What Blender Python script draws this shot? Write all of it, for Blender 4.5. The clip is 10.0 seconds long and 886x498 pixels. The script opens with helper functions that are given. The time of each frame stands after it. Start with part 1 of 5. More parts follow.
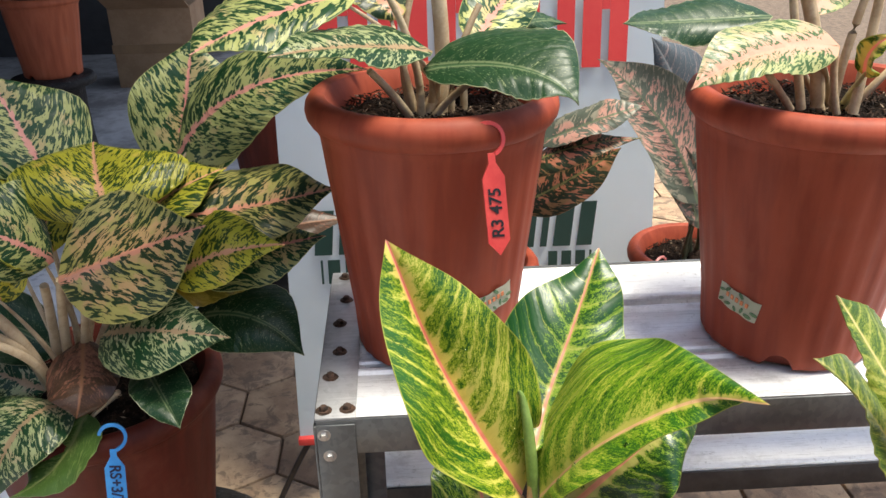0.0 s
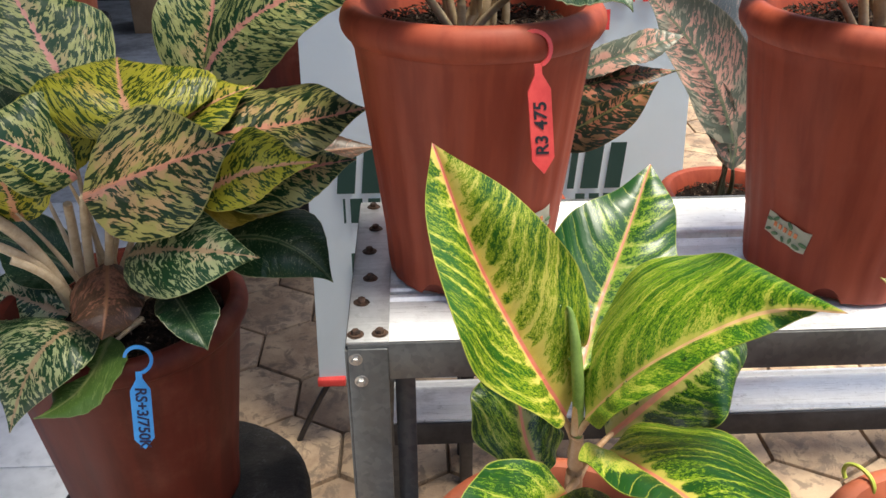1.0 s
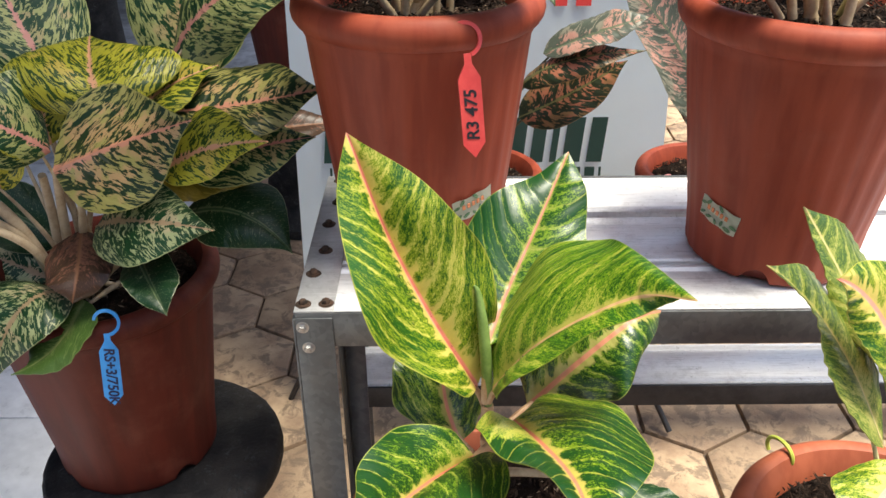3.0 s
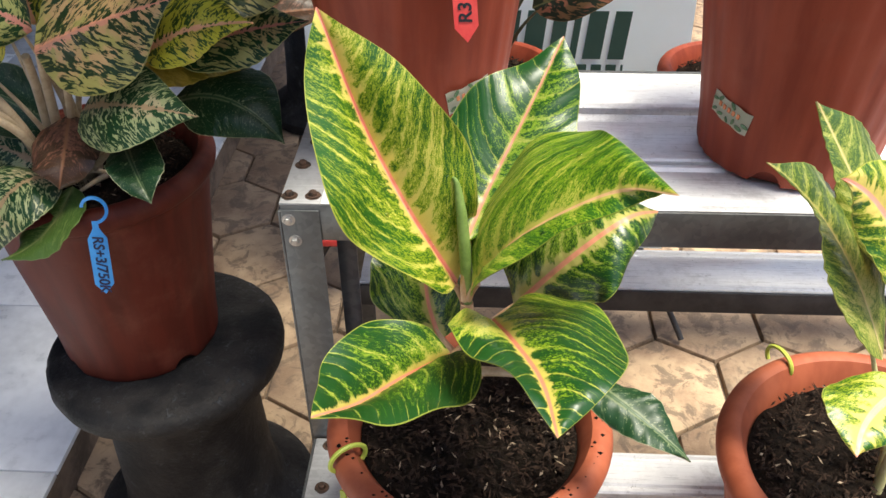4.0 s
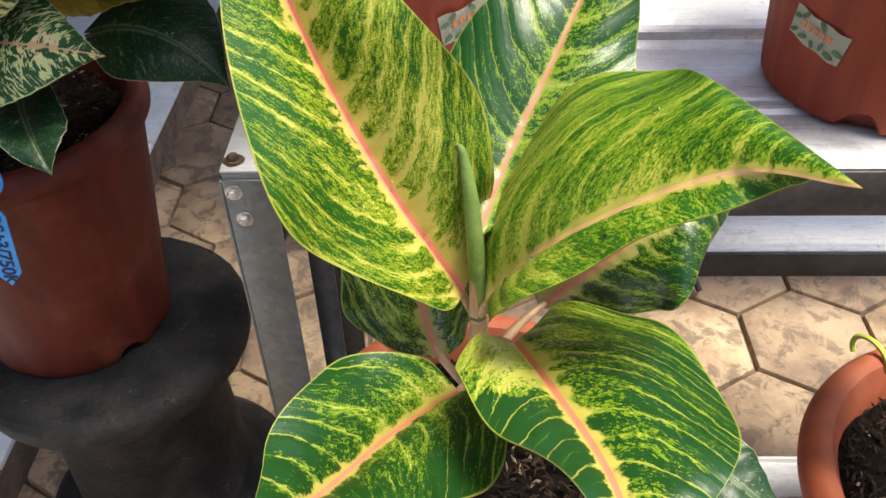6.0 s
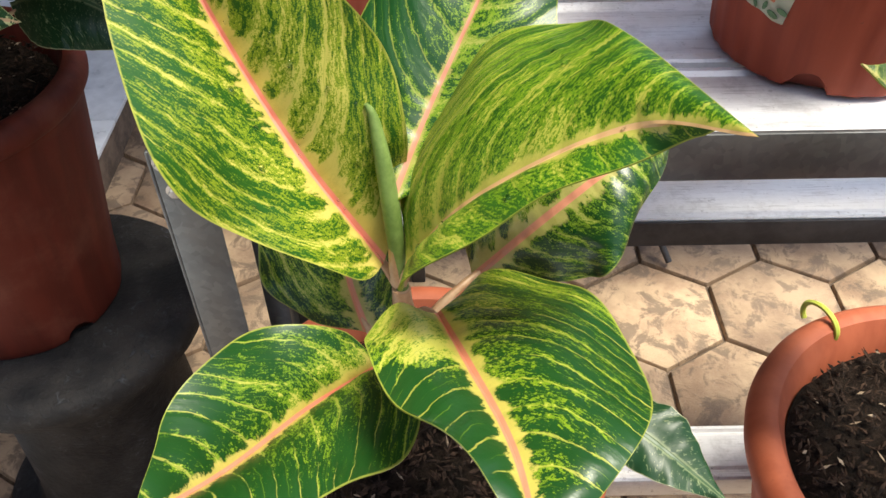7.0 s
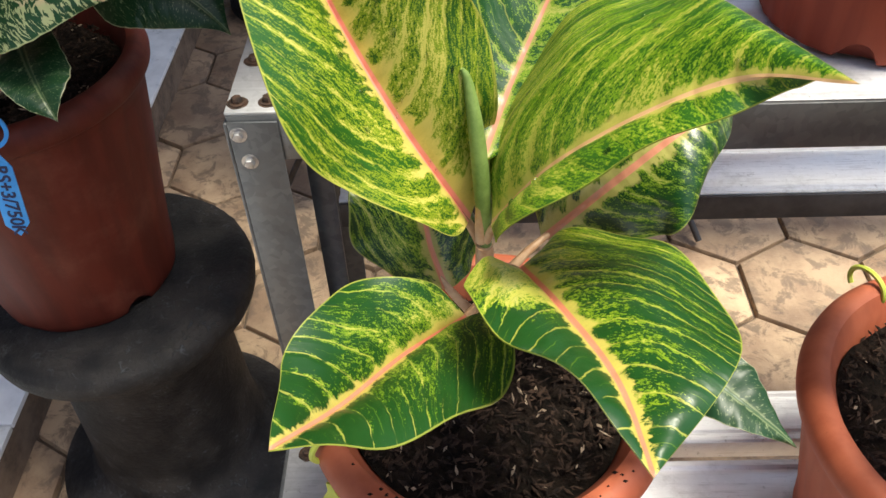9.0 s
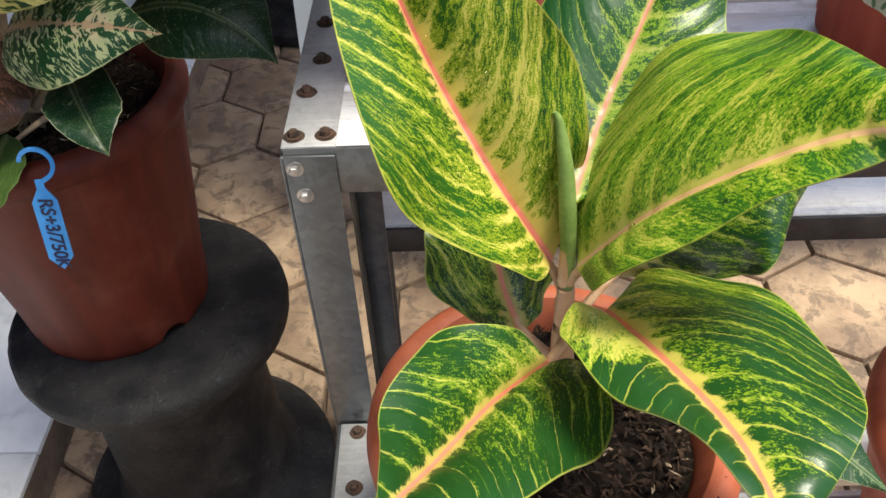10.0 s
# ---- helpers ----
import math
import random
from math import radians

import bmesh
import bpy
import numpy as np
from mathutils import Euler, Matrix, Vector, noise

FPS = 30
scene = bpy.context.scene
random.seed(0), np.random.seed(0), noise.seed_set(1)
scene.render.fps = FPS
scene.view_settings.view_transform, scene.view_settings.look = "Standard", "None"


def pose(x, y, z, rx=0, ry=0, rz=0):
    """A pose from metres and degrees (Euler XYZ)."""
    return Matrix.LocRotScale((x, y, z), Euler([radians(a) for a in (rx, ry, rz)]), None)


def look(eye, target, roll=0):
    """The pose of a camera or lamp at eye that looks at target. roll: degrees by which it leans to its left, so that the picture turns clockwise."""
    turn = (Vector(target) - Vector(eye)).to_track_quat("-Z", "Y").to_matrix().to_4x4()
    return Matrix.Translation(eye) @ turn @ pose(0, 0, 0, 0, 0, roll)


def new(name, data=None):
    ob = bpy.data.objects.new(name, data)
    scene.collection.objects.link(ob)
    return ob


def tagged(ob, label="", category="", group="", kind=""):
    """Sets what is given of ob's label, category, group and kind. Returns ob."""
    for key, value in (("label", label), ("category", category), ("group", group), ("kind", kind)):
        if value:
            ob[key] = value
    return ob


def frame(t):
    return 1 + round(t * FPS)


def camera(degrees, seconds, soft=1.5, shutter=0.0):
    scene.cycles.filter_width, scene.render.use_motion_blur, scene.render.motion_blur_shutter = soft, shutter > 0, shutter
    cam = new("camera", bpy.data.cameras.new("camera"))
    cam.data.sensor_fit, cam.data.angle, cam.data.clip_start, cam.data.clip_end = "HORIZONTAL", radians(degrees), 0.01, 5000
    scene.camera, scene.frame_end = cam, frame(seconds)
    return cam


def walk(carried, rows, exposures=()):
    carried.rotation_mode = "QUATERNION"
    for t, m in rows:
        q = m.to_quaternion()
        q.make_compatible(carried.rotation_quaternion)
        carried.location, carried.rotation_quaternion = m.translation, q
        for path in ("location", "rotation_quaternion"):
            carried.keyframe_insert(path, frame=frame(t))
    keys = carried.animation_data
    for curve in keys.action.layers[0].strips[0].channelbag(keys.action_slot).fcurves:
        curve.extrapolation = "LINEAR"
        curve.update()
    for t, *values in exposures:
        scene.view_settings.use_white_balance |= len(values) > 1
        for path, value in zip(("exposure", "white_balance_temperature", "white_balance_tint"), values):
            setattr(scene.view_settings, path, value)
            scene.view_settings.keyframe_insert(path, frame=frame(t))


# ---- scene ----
cam = camera(56.2, 10.0)
PATH = [
    (0, (-0.025, 0.027, 1.207), (0.073, 1.833, 0.354), -1.0),
    (0.5, (-0.031, 0.044, 1.176), (0.06, 1.82, 0.261), -0.2),
    (1, (-0.049, 0.039, 1.163), (0.02, 1.803, 0.224), -0.4),
    (1.5, (-0.035, 0.012, 1.185), (0.01, 1.778, 0.248), -0.7),
    (2, (-0.01, 0.002, 1.207), (0.038, 1.768, 0.27), -0.8),
    (2.2, (0.0, -0.001, 1.207), (0.04, 1.769, 0.277), -0.9),
    (3.3, (0.041, 0.008, 1.19), (0.023, 1.699, 0.122), 0.0),
    (3.5, (0.051, 0.009, 1.187), (0.001, 1.679, 0.087), -0.3),
    (4, (0.067, 0.027, 1.17), (-0.003, 1.62, -0.037), -0.3),
    (4.5, (0.057, 0.082, 1.138), (-0.012, 1.621, -0.138), -0.3),
    (5, (0.048, 0.114, 1.114), (0.003, 1.628, -0.192), -0.3),
    (5.2, (0.044, 0.129, 1.105), (0.001, 1.629, -0.218), -0.8),
    (6.3, (0.061, 0.204, 1.084), (0.027, 1.681, -0.264), -1.1),
    (6.5, (0.068, 0.204, 1.089), (0.035, 1.671, -0.27), -1.3),
    (7, (0.086, 0.205, 1.069), (0.084, 1.652, -0.311), -1.0),
    (7.5, (0.083, 0.206, 1.061), (0.08, 1.632, -0.341), -1.1),
    (8, (0.074, 0.201, 1.071), (0.072, 1.627, -0.331), -1.1),
    (8.4, (0.072, 0.181, 1.075), (0.073, 1.611, -0.323), -1.3),
    (8.5, (0.067, 0.181, 1.075), (0.066, 1.606, -0.328), -1.0),
    (9, (0.049, 0.175, 1.077), (0.016, 1.603, -0.323), -2.1),
    (9.5, (0.036, 0.174, 1.078), (0.004, 1.609, -0.315), -2.1),
    (10, (0.007, 0.196, 1.083), (-0.026, 1.639, -0.301), -2.5),
]
walk(cam, [(t, look(eye, target, roll)) for t, eye, target, roll in PATH])

# ---- world and light ----
SUN_ELEV, SUN_ROT = 74.0, 105.0
world = bpy.data.worlds.new("sky")
scene.world = world
world.use_nodes = True
wn = world.node_tree.nodes
sky = wn.new("ShaderNodeTexSky")
sky.sky_type, sky.sun_disc = "NISHITA", False
sky.sun_elevation, sky.sun_rotation = radians(SUN_ELEV), radians(SUN_ROT)
sky.air_density, sky.dust_density = 1.0, 4.0
world.node_tree.links.new(sky.outputs[0], wn["Background"].inputs[0])
wn["Background"].inputs[1].default_value = 0.15
lamp = bpy.data.lights.new("sun", "SUN")
lamp.energy, lamp.angle, lamp.color = 4.1, radians(20), (1.0, 0.95, 0.80)
scene.view_settings.exposure = 0.79
sun = new("sun", lamp)
sun.matrix_world = look((4 * math.sin(radians(SUN_ROT)), 4 * math.cos(radians(SUN_ROT)), 4 * math.tan(radians(SUN_ELEV))), (0, 0, 0))


# ---- materials ----
class Graph:
    """A short way to write node materials."""

    def __init__(self, name):
        self.mat = bpy.data.materials.new(name)
        self.mat.use_nodes = True
        self.tree = self.mat.node_tree
        self.bsdf = self.tree.nodes["Principled BSDF"]

    def node(self, kind):
        return self.tree.nodes.new(kind)

    def put(self, socket, value):
        if isinstance(value, bpy.types.NodeSocket):
            self.tree.links.new(value, socket)
        elif isinstance(value, tuple) and len(value) == 3 and socket.type == "RGBA":
            socket.default_value = (*value, 1)
        else:
            socket.default_value = value

    def math(self, op, a, b=0.0, clamp=False):
        n = self.node("ShaderNodeMath")
        n.operation, n.use_clamp = op, clamp
        self.put(n.inputs[0], a), self.put(n.inputs[1], b)
        return n.outputs[0]

    def step(self, x, lo, hi):
        n = self.node("ShaderNodeMapRange")
        n.interpolation_type = "SMOOTHSTEP"
        self.put(n.inputs[0], x), self.put(n.inputs[1], lo), self.put(n.inputs[2], hi)
        return n.outputs[0]

    def mix(self, fac, a, b):
        n = self.node("ShaderNodeMix")
        n.data_type = "RGBA"
        self.put(n.inputs[0], fac), self.put(n.inputs[6], a), self.put(n.inputs[7], b)
        return n.outputs[2]

    def vec(self, x, y, z):
        n = self.node("ShaderNodeCombineXYZ")
        for s, v in zip(n.inputs, (x, y, z)):
            self.put(s, v)
        return n.outputs[0]

    def split(self, v):
        n = self.node("ShaderNodeSeparateXYZ")
        self.put(n.inputs[0], v)
        return n.outputs

    def noise(self, vector, scale, detail=3.0, rough=0.55, warp=0.0):
        n = self.node("ShaderNodeTexNoise")
        self.put(n.inputs["Vector"], vector)
        n.inputs["Scale"].default_value, n.inputs["Detail"].default_value = scale, detail
        n.inputs["Roughness"].default_value, n.inputs["Distortion"].default_value = rough, warp
        return n.outputs[0]

    def uv(self, layer):
        n = self.node("ShaderNodeUVMap")
        n.uv_map = layer
        return n.outputs[0]

    def place(self):
        return self.node("ShaderNodeTexCoord").outputs["Object"]

    def luck(self):
        return self.node("ShaderNodeObjectInfo").outputs["Random"]

    def shift(self, v, amount=37.0):
        n = self.node("ShaderNodeVectorMath")
        n.operation = "ADD"
        r = self.math("MULTIPLY", self.luck(), amount)
        self.put(n.inputs[0], v), self.put(n.inputs[1], self.vec(r, r, r))
        return n.outputs[0]

    def finish(self, color, rough=0.5, metal=0.0, height=None, depth=0.001, strength=0.5, **more):
        b = self.bsdf
        self.put(b.inputs["Base Color"], color), self.put(b.inputs["Roughness"], rough), self.put(b.inputs["Metallic"], metal)
        for key, value in more.items():
            self.put(b.inputs[{"specular": "Specular IOR Level", "transmission_weight": "Transmission Weight", "ior": "IOR"}[key]], value)
        if height is not None:
            bump = self.node("ShaderNodeBump")
            bump.inputs["Strength"].default_value, bump.inputs["Distance"].default_value = strength, depth
            self.put(bump.inputs["Height"], height)
            self.put(b.inputs["Normal"], bump.outputs[0])
        return self.mat


def leaf_skin(name, dark, mid, light, rib, edge, cover=0.5, near=0.3, blotch=1.0, vein=0.5, rib_width=0.0020, gloss=0.3, side=0.0, fine=1.0, broad=0.40, run=1.9):
    """Variegated leaf: cover is the share of light colour, near adds light along the midrib, vein the strength of the pale side veins."""
    g = Graph(name)
    u, v, _ = g.split(g.uv("blade"))
    x, y, _ = g.split(g.uv("metric"))
    au, ax = g.math("ABSOLUTE", u), g.math("ABSOLUTE", x)
    r = g.math("MULTIPLY", g.luck(), 43.0)
    # side veins run out and forward and bend towards the tip
    bend = g.math("MULTIPLY", g.math("MULTIPLY", ax, ax), 20.0)
    wob = g.math("MULTIPLY", g.math("SUBTRACT", g.noise(g.vec(x, y, r), 28.0, 2.0), 0.5), 0.014)
    s = g.math("ADD", g.math("SUBTRACT", g.math("SUBTRACT", y, g.math("MULTIPLY", ax, 0.22)), bend), wob)
    streak = g.noise(g.vec(g.math("MULTIPLY", s, run), g.math("MULTIPLY", x, 0.85 if run > 1.5 else 1.05), r), 60.0 * blotch, 5.0, 0.62)
    patch = g.noise(g.vec(g.math("MULTIPLY", s, 1.2), g.math("MULTIPLY", x, 0.7), g.math("ADD", r, 5.0)), 30.0 * blotch, 3.0, 0.55)
    fleck = g.noise(g.vec(g.math("MULTIPLY", s, 1.5), g.math("MULTIPLY", x, 0.95), g.math("ADD", r, 9.0)), 210.0 * blotch ** 0.4, 3.0, 0.6)
    speck = g.noise(g.vec(g.math("MULTIPLY", s, 1.6), g.math("MULTIPLY", x, 0.9), g.math("ADD", r, 19.0)), 520.0, 2.0, 0.5)
    lines = g.math("ABSOLUTE", g.math("SUBTRACT", g.math("FRACT", g.math("MULTIPLY", s, 62.0)), 0.5))
    broken = g.noise(g.vec(x, y, g.math("ADD", r, 3.0)), 80.0, 4.0, 0.65)
    wide_line = g.math("MULTIPLY", g.step(broken, 0.36, 0.75), 0.10)
    line = g.math("SUBTRACT", 1.0, g.step(lines, g.math("MULTIPLY", wide_line, 0.45), g.math("ADD", wide_line, 0.012)))
    line = g.math("MULTIPLY", line, g.step(broken, 0.36, 0.48))
    p = g.math("ADD", g.math("MULTIPLY", streak, 0.80 - broad), g.math("MULTIPLY", patch, broad))
    p = g.math("ADD", p, g.math("MULTIPLY", fleck, 0.28 * fine))
    p = g.math("ADD", p, g.math("MULTIPLY", g.math("SUBTRACT", 0.45, au), near * 0.16))
    p = g.math("ADD", p, g.math("MULTIPLY", g.math("SUBTRACT", 0.40, v), near * 0.55))
    p = g.math("ADD", p, g.math("MULTIPLY", g.math("SIGN", u), side))
    level = 0.40 + 0.14 * fine + 0.34 * (0.5 - cover) + 0.01
    a = g.step(p, level - 0.024, level + 0.024)
    tone = g.noise(g.vec(x, y, r), 22.0, 3.0)
    deep = g.mix(tone, tuple(c * 0.72 for c in dark), tuple(c * 1.25 for c in dark))
    deep = g.mix(g.math("MULTIPLY", g.step(speck, 0.61, 0.67), 0.75), deep, g.mix(0.5, mid, light))
    pale = g.mix(g.step(g.math("ADD", g.math("MULTIPLY", fleck, 0.6), g.math("MULTIPLY", streak, 0.4)), 0.44, 0.58), mid, light)
    pale = g.mix(g.math("MULTIPLY", g.step(speck, 0.58, 0.63), 0.7 * fine), pale, dark)
    col = g.mix(a, deep, pale)
    col = g.mix(g.math("MULTIPLY", line, vein), col, light)
    inner = g.math("SUBTRACT", 1.0, g.step(ax, 0.002, 0.011))
    col = g.mix(g.math("MULTIPLY", g.math("MULTIPLY", inner, near * 0.4), g.step(fleck, 0.47, 0.53)), col, light)
    wide = g.math("MULTIPLY", g.math("SUBTRACT", 1.08, g.math("MULTIPLY", v, 0.85)), rib_width)
    halo = g.math("SUBTRACT", 1.0, g.step(ax, wide, g.math("MULTIPLY", wide, 2.6)))
    halo = g.math("MULTIPLY", halo, g.step(g.math("ADD", fleck, g.math("MULTIPLY", halo, 0.16)), 0.51, 0.55))
    col = g.mix(g.math("MULTIPLY", halo, 0.8), col, g.mix(0.4, light, rib))
    wide = g.math("MULTIPLY", wide, g.math("ADD", 0.55, g.math("MULTIPLY", fleck, 0.9)))
    ribmask = g.math("SUBTRACT", 1.0, g.step(ax, g.math("MULTIPLY", wide, 0.55), wide))
    col = g.mix(ribmask, col, g.mix(tone, rib, tuple(min(1, c * 1.25) for c in rib)))
    col = g.mix(g.math("MULTIPLY", g.step(au, 0.976, 0.994), 0.65), col, edge)
    h = g.math("SUBTRACT", g.math("MULTIPLY", g.step(lines, 0.0, 0.3), 0.7), g.math("MULTIPLY", ribmask, 0.8))
    h = g.math("ADD", h, g.math("MULTIPLY", fleck, 0.25))
    rough = g.math("ADD", gloss, g.math("MULTIPLY", tone, 0.16))
    mat = g.finish(col, rough, 0.0, h, 0.0009, 0.35, specular=0.45)
    # a leaf lets some daylight through
    thin = g.node("ShaderNodeBsdfTranslucent")
    g.put(thin.inputs[0], col)
    both = g.node("ShaderNodeMixShader")
    both.inputs[0].default_value = 0.34
    g.tree.links.new(g.bsdf.outputs[0], both.inputs[1]), g.tree.links.new(thin.outputs[0], both.inputs[2])
    g.tree.links.new(both.outputs[0], g.tree.nodes["Material Output"].inputs[0])
    return mat


def vein_field(g, forward=0.30, bend=16.0, wobble=0.010):
    """Leaf coordinates: u across, v along, x and y in metres, and s, which is constant along a side vein."""
    u, v, _ = g.split(g.uv("blade"))
    x, y, _ = g.split(g.uv("metric"))
    ax = g.math("ABSOLUTE", x)
    r = g.math("MULTIPLY", g.luck(), 43.0)
    wob = g.math("MULTIPLY", g.math("SUBTRACT", g.noise(g.vec(x, y, r), 30.0, 3.0), 0.5), wobble)
    s = g.math("SUBTRACT", g.math("SUBTRACT", y, g.math("MULTIPLY", ax, forward)), g.math("MULTIPLY", g.math("MULTIPLY", ax, ax), bend))
    return u, v, x, y, ax, g.math("ADD", s, wob), r


def see_through(g, col, share=0.30):
    """A leaf lets some daylight through."""
    thin = g.node("ShaderNodeBsdfTranslucent")
    g.put(thin.inputs[0], col)
    both = g.node("ShaderNodeMixShader")
    both.inputs[0].default_value = share
    g.tree.links.new(g.bsdf.outputs[0], both.inputs[1]), g.tree.links.new(thin.outputs[0], both.inputs[2])
    g.tree.links.new(both.outputs[0], g.tree.nodes["Material Output"].inputs[0])


def splash_skin(name, dark, lime, yellow, rib, left, right, fade, veins=58.0, vein_pull=0.10, rib_width=0.0025, gloss=0.26, patch=0.0, feather=1.0):
    """Splashed leaf: left and right are the shares of lime on the halves, fade how fast the lime gives way to green towards the tip, vein_pull how far it clings to the veins, patch a one-sided splash by the stalk."""
    g = Graph(name)
    u, v, x, y, ax, s, r = vein_field(g, 0.16, 21.0, 0.016)
    au = g.math("ABSOLUTE", u)
    half = g.step(u, -0.04, 0.04)
    saw = g.math("ABSOLUTE", g.math("SUBTRACT", g.math("FRACT", g.math("MULTIPLY", s, veins)), 0.5))
    fine_saw = g.math("ABSOLUTE", g.math("SUBTRACT", g.math("FRACT", g.math("MULTIPLY", g.math("ADD", s, 0.004), veins * 2.0)), 0.5))
    near_vein = g.math("SUBTRACT", 1.0, g.step(saw, 0.02, 0.24))
    run = g.noise(g.vec(g.math("MULTIPLY", s, 150.0), g.math("MULTIPLY", x, 70.0), r), 1.0, 4.0, 0.6)
    cloud = g.noise(g.vec(g.math("MULTIPLY", s, 42.0), g.math("MULTIPLY", x, 24.0), g.math("ADD", r, 5.0)), 1.0, 3.0, 0.5)
    crumb = g.noise(g.vec(g.math("MULTIPLY", s, 640.0), g.math("MULTIPLY", x, 480.0), g.math("ADD", r, 9.0)), 1.0, 3.0, 0.65)
    dot = g.noise(g.vec(x, y, g.math("ADD", r, 15.0)), 1150.0, 2.0, 0.6)
    broken = g.noise(g.vec(g.math("MULTIPLY", s, 30.0), g.math("MULTIPLY", x, 75.0), g.math("ADD", r, 3.0)), 1.0, 3.0, 0.6)
    grain = [g.step(field, 0.26, 0.74) for field in (run, cloud, crumb, dot)]
    m = g.math("ADD", g.math("MULTIPLY", grain[0], 0.20), g.math("MULTIPLY", grain[1], 0.22))
    m = g.math("ADD", m, g.math("MULTIPLY", grain[2], 0.36))
    m = g.math("ADD", m, g.math("MULTIPLY", grain[3], 0.20))
    share = g.math("ADD", left, g.math("MULTIPLY", half, right - left))
    m = g.math("ADD", m, g.math("MULTIPLY", g.math("SUBTRACT", share, 0.5), 0.42))
    m = g.math("ADD", m, g.math("MULTIPLY", g.math("MULTIPLY", near_vein, g.step(broken, 0.34, 0.56)), vein_pull))
    m = g.math("ADD", m, g.math("MULTIPLY", g.math("SUBTRACT", 0.38, v), fade))
    m = g.math("ADD", m, g.math("MULTIPLY", g.math("SUBTRACT", 0.30, au), 0.10))
    if patch:
        spot = g.math("ADD", g.math("SUBTRACT", y, g.math("MULTIPLY", ax, 0.15)), g.math("MULTIPLY", g.math("SUBTRACT", cloud, 0.5), 0.07))
        spot = g.math("MULTIPLY", g.math("SUBTRACT", 1.0, g.step(spot, 0.062, 0.065)), g.math("SUBTRACT", 1.0, half))
        m = g.math("ADD", m, g.math("MULTIPLY", spot, patch))
    tone = g.noise(g.vec(x, y, r), 24.0, 3.0)
    col = g.mix(tone, tuple(c * 0.70 for c in dark), tuple(c * 1.30 for c in dark))
    col = g.mix(g.math("MULTIPLY", g.step(m, 0.415, 0.465), 0.40), col, lime)
    col = g.mix(g.step(m, 0.475, 0.525), col, lime)
    col = g.mix(g.math("MULTIPLY", g.step(m, 0.60, 0.74), 0.80), col, yellow)
    core = g.math("ADD", 0.008, g.math("MULTIPLY", g.step(broken, 0.44, 0.75), 0.038))
    line = g.math("SUBTRACT", 1.0, g.step(saw, core, g.math("ADD", core, 0.022)))
    line = g.math("MULTIPLY", line, g.math("MULTIPLY", g.step(broken, 0.35, 0.46), g.step(crumb, 0.34, 0.46)))
    col = g.mix(g.math("MULTIPLY", line, 0.65), col, g.mix(tone, yellow, tuple(0.5 * (a + b) for a, b in zip(lime, yellow))))
    hair = g.math("MULTIPLY", g.math("SUBTRACT", 1.0, g.step(fine_saw, 0.01, 0.045)), g.step(run, 0.47, 0.56))
    col = g.mix(g.math("MULTIPLY", hair, 0.45), col, lime)
    # cream feathers run out from the midrib along the veins
    wide = g.math("MULTIPLY", g.math("SUBTRACT", 1.12, g.math("MULTIPLY", v, 0.60)), rib_width)
    reach = g.math("MULTIPLY", wide, g.math("ADD", 1.9, g.math("MULTIPLY", g.math("ADD", g.math("MULTIPLY", near_vein, 2.0), g.math("MULTIPLY", g.step(run, 0.40, 0.62), 4.0)), feather)))
    plume = g.math("SUBTRACT", 1.0, g.step(g.math("ADD", ax, g.math("MULTIPLY", g.math("SUBTRACT", crumb, 0.5), 0.006)), g.math("MULTIPLY", reach, 0.62), reach))
    col = g.mix(g.math("MULTIPLY", plume, 0.88), col, tuple(min(1, a * 0.9 + 0.10 * b) for a, b in zip(yellow, rib)))
    ribmask = g.math("SUBTRACT", 1.0, g.step(ax, g.math("MULTIPLY", wide, 0.75), wide))
    col = g.mix(ribmask, col, g.mix(g.noise(g.vec(x, g.math("MULTIPLY", y, 0.15), r), 700.0, 2.0), rib, tuple(min(1, c * 1.22) for c in rib)))
    col = g.mix(g.math("MULTIPLY", g.step(g.math("ADD", au, g.math("MULTIPLY", crumb, 0.012)), 0.986, 0.998), 0.70), col, g.mix(0.5, lime, yellow))
    h = g.math("SUBTRACT", g.math("MULTIPLY", g.step(saw, 0.0, 0.35), 0.9), g.math("MULTIPLY", g.math("SUBTRACT", 1.0, g.step(ax, 0.0, g.math("MULTIPLY", wide, 2.4))), 0.35))
    h = g.math("ADD", h, g.math("MULTIPLY", crumb, 0.30))
    mat = g.finish(col, g.math("ADD", gloss, g.math("MULTIPLY", tone, 0.18)), 0.0, h, 0.0010, 0.40, specular=0.5)
    see_through(g, col)
    return mat


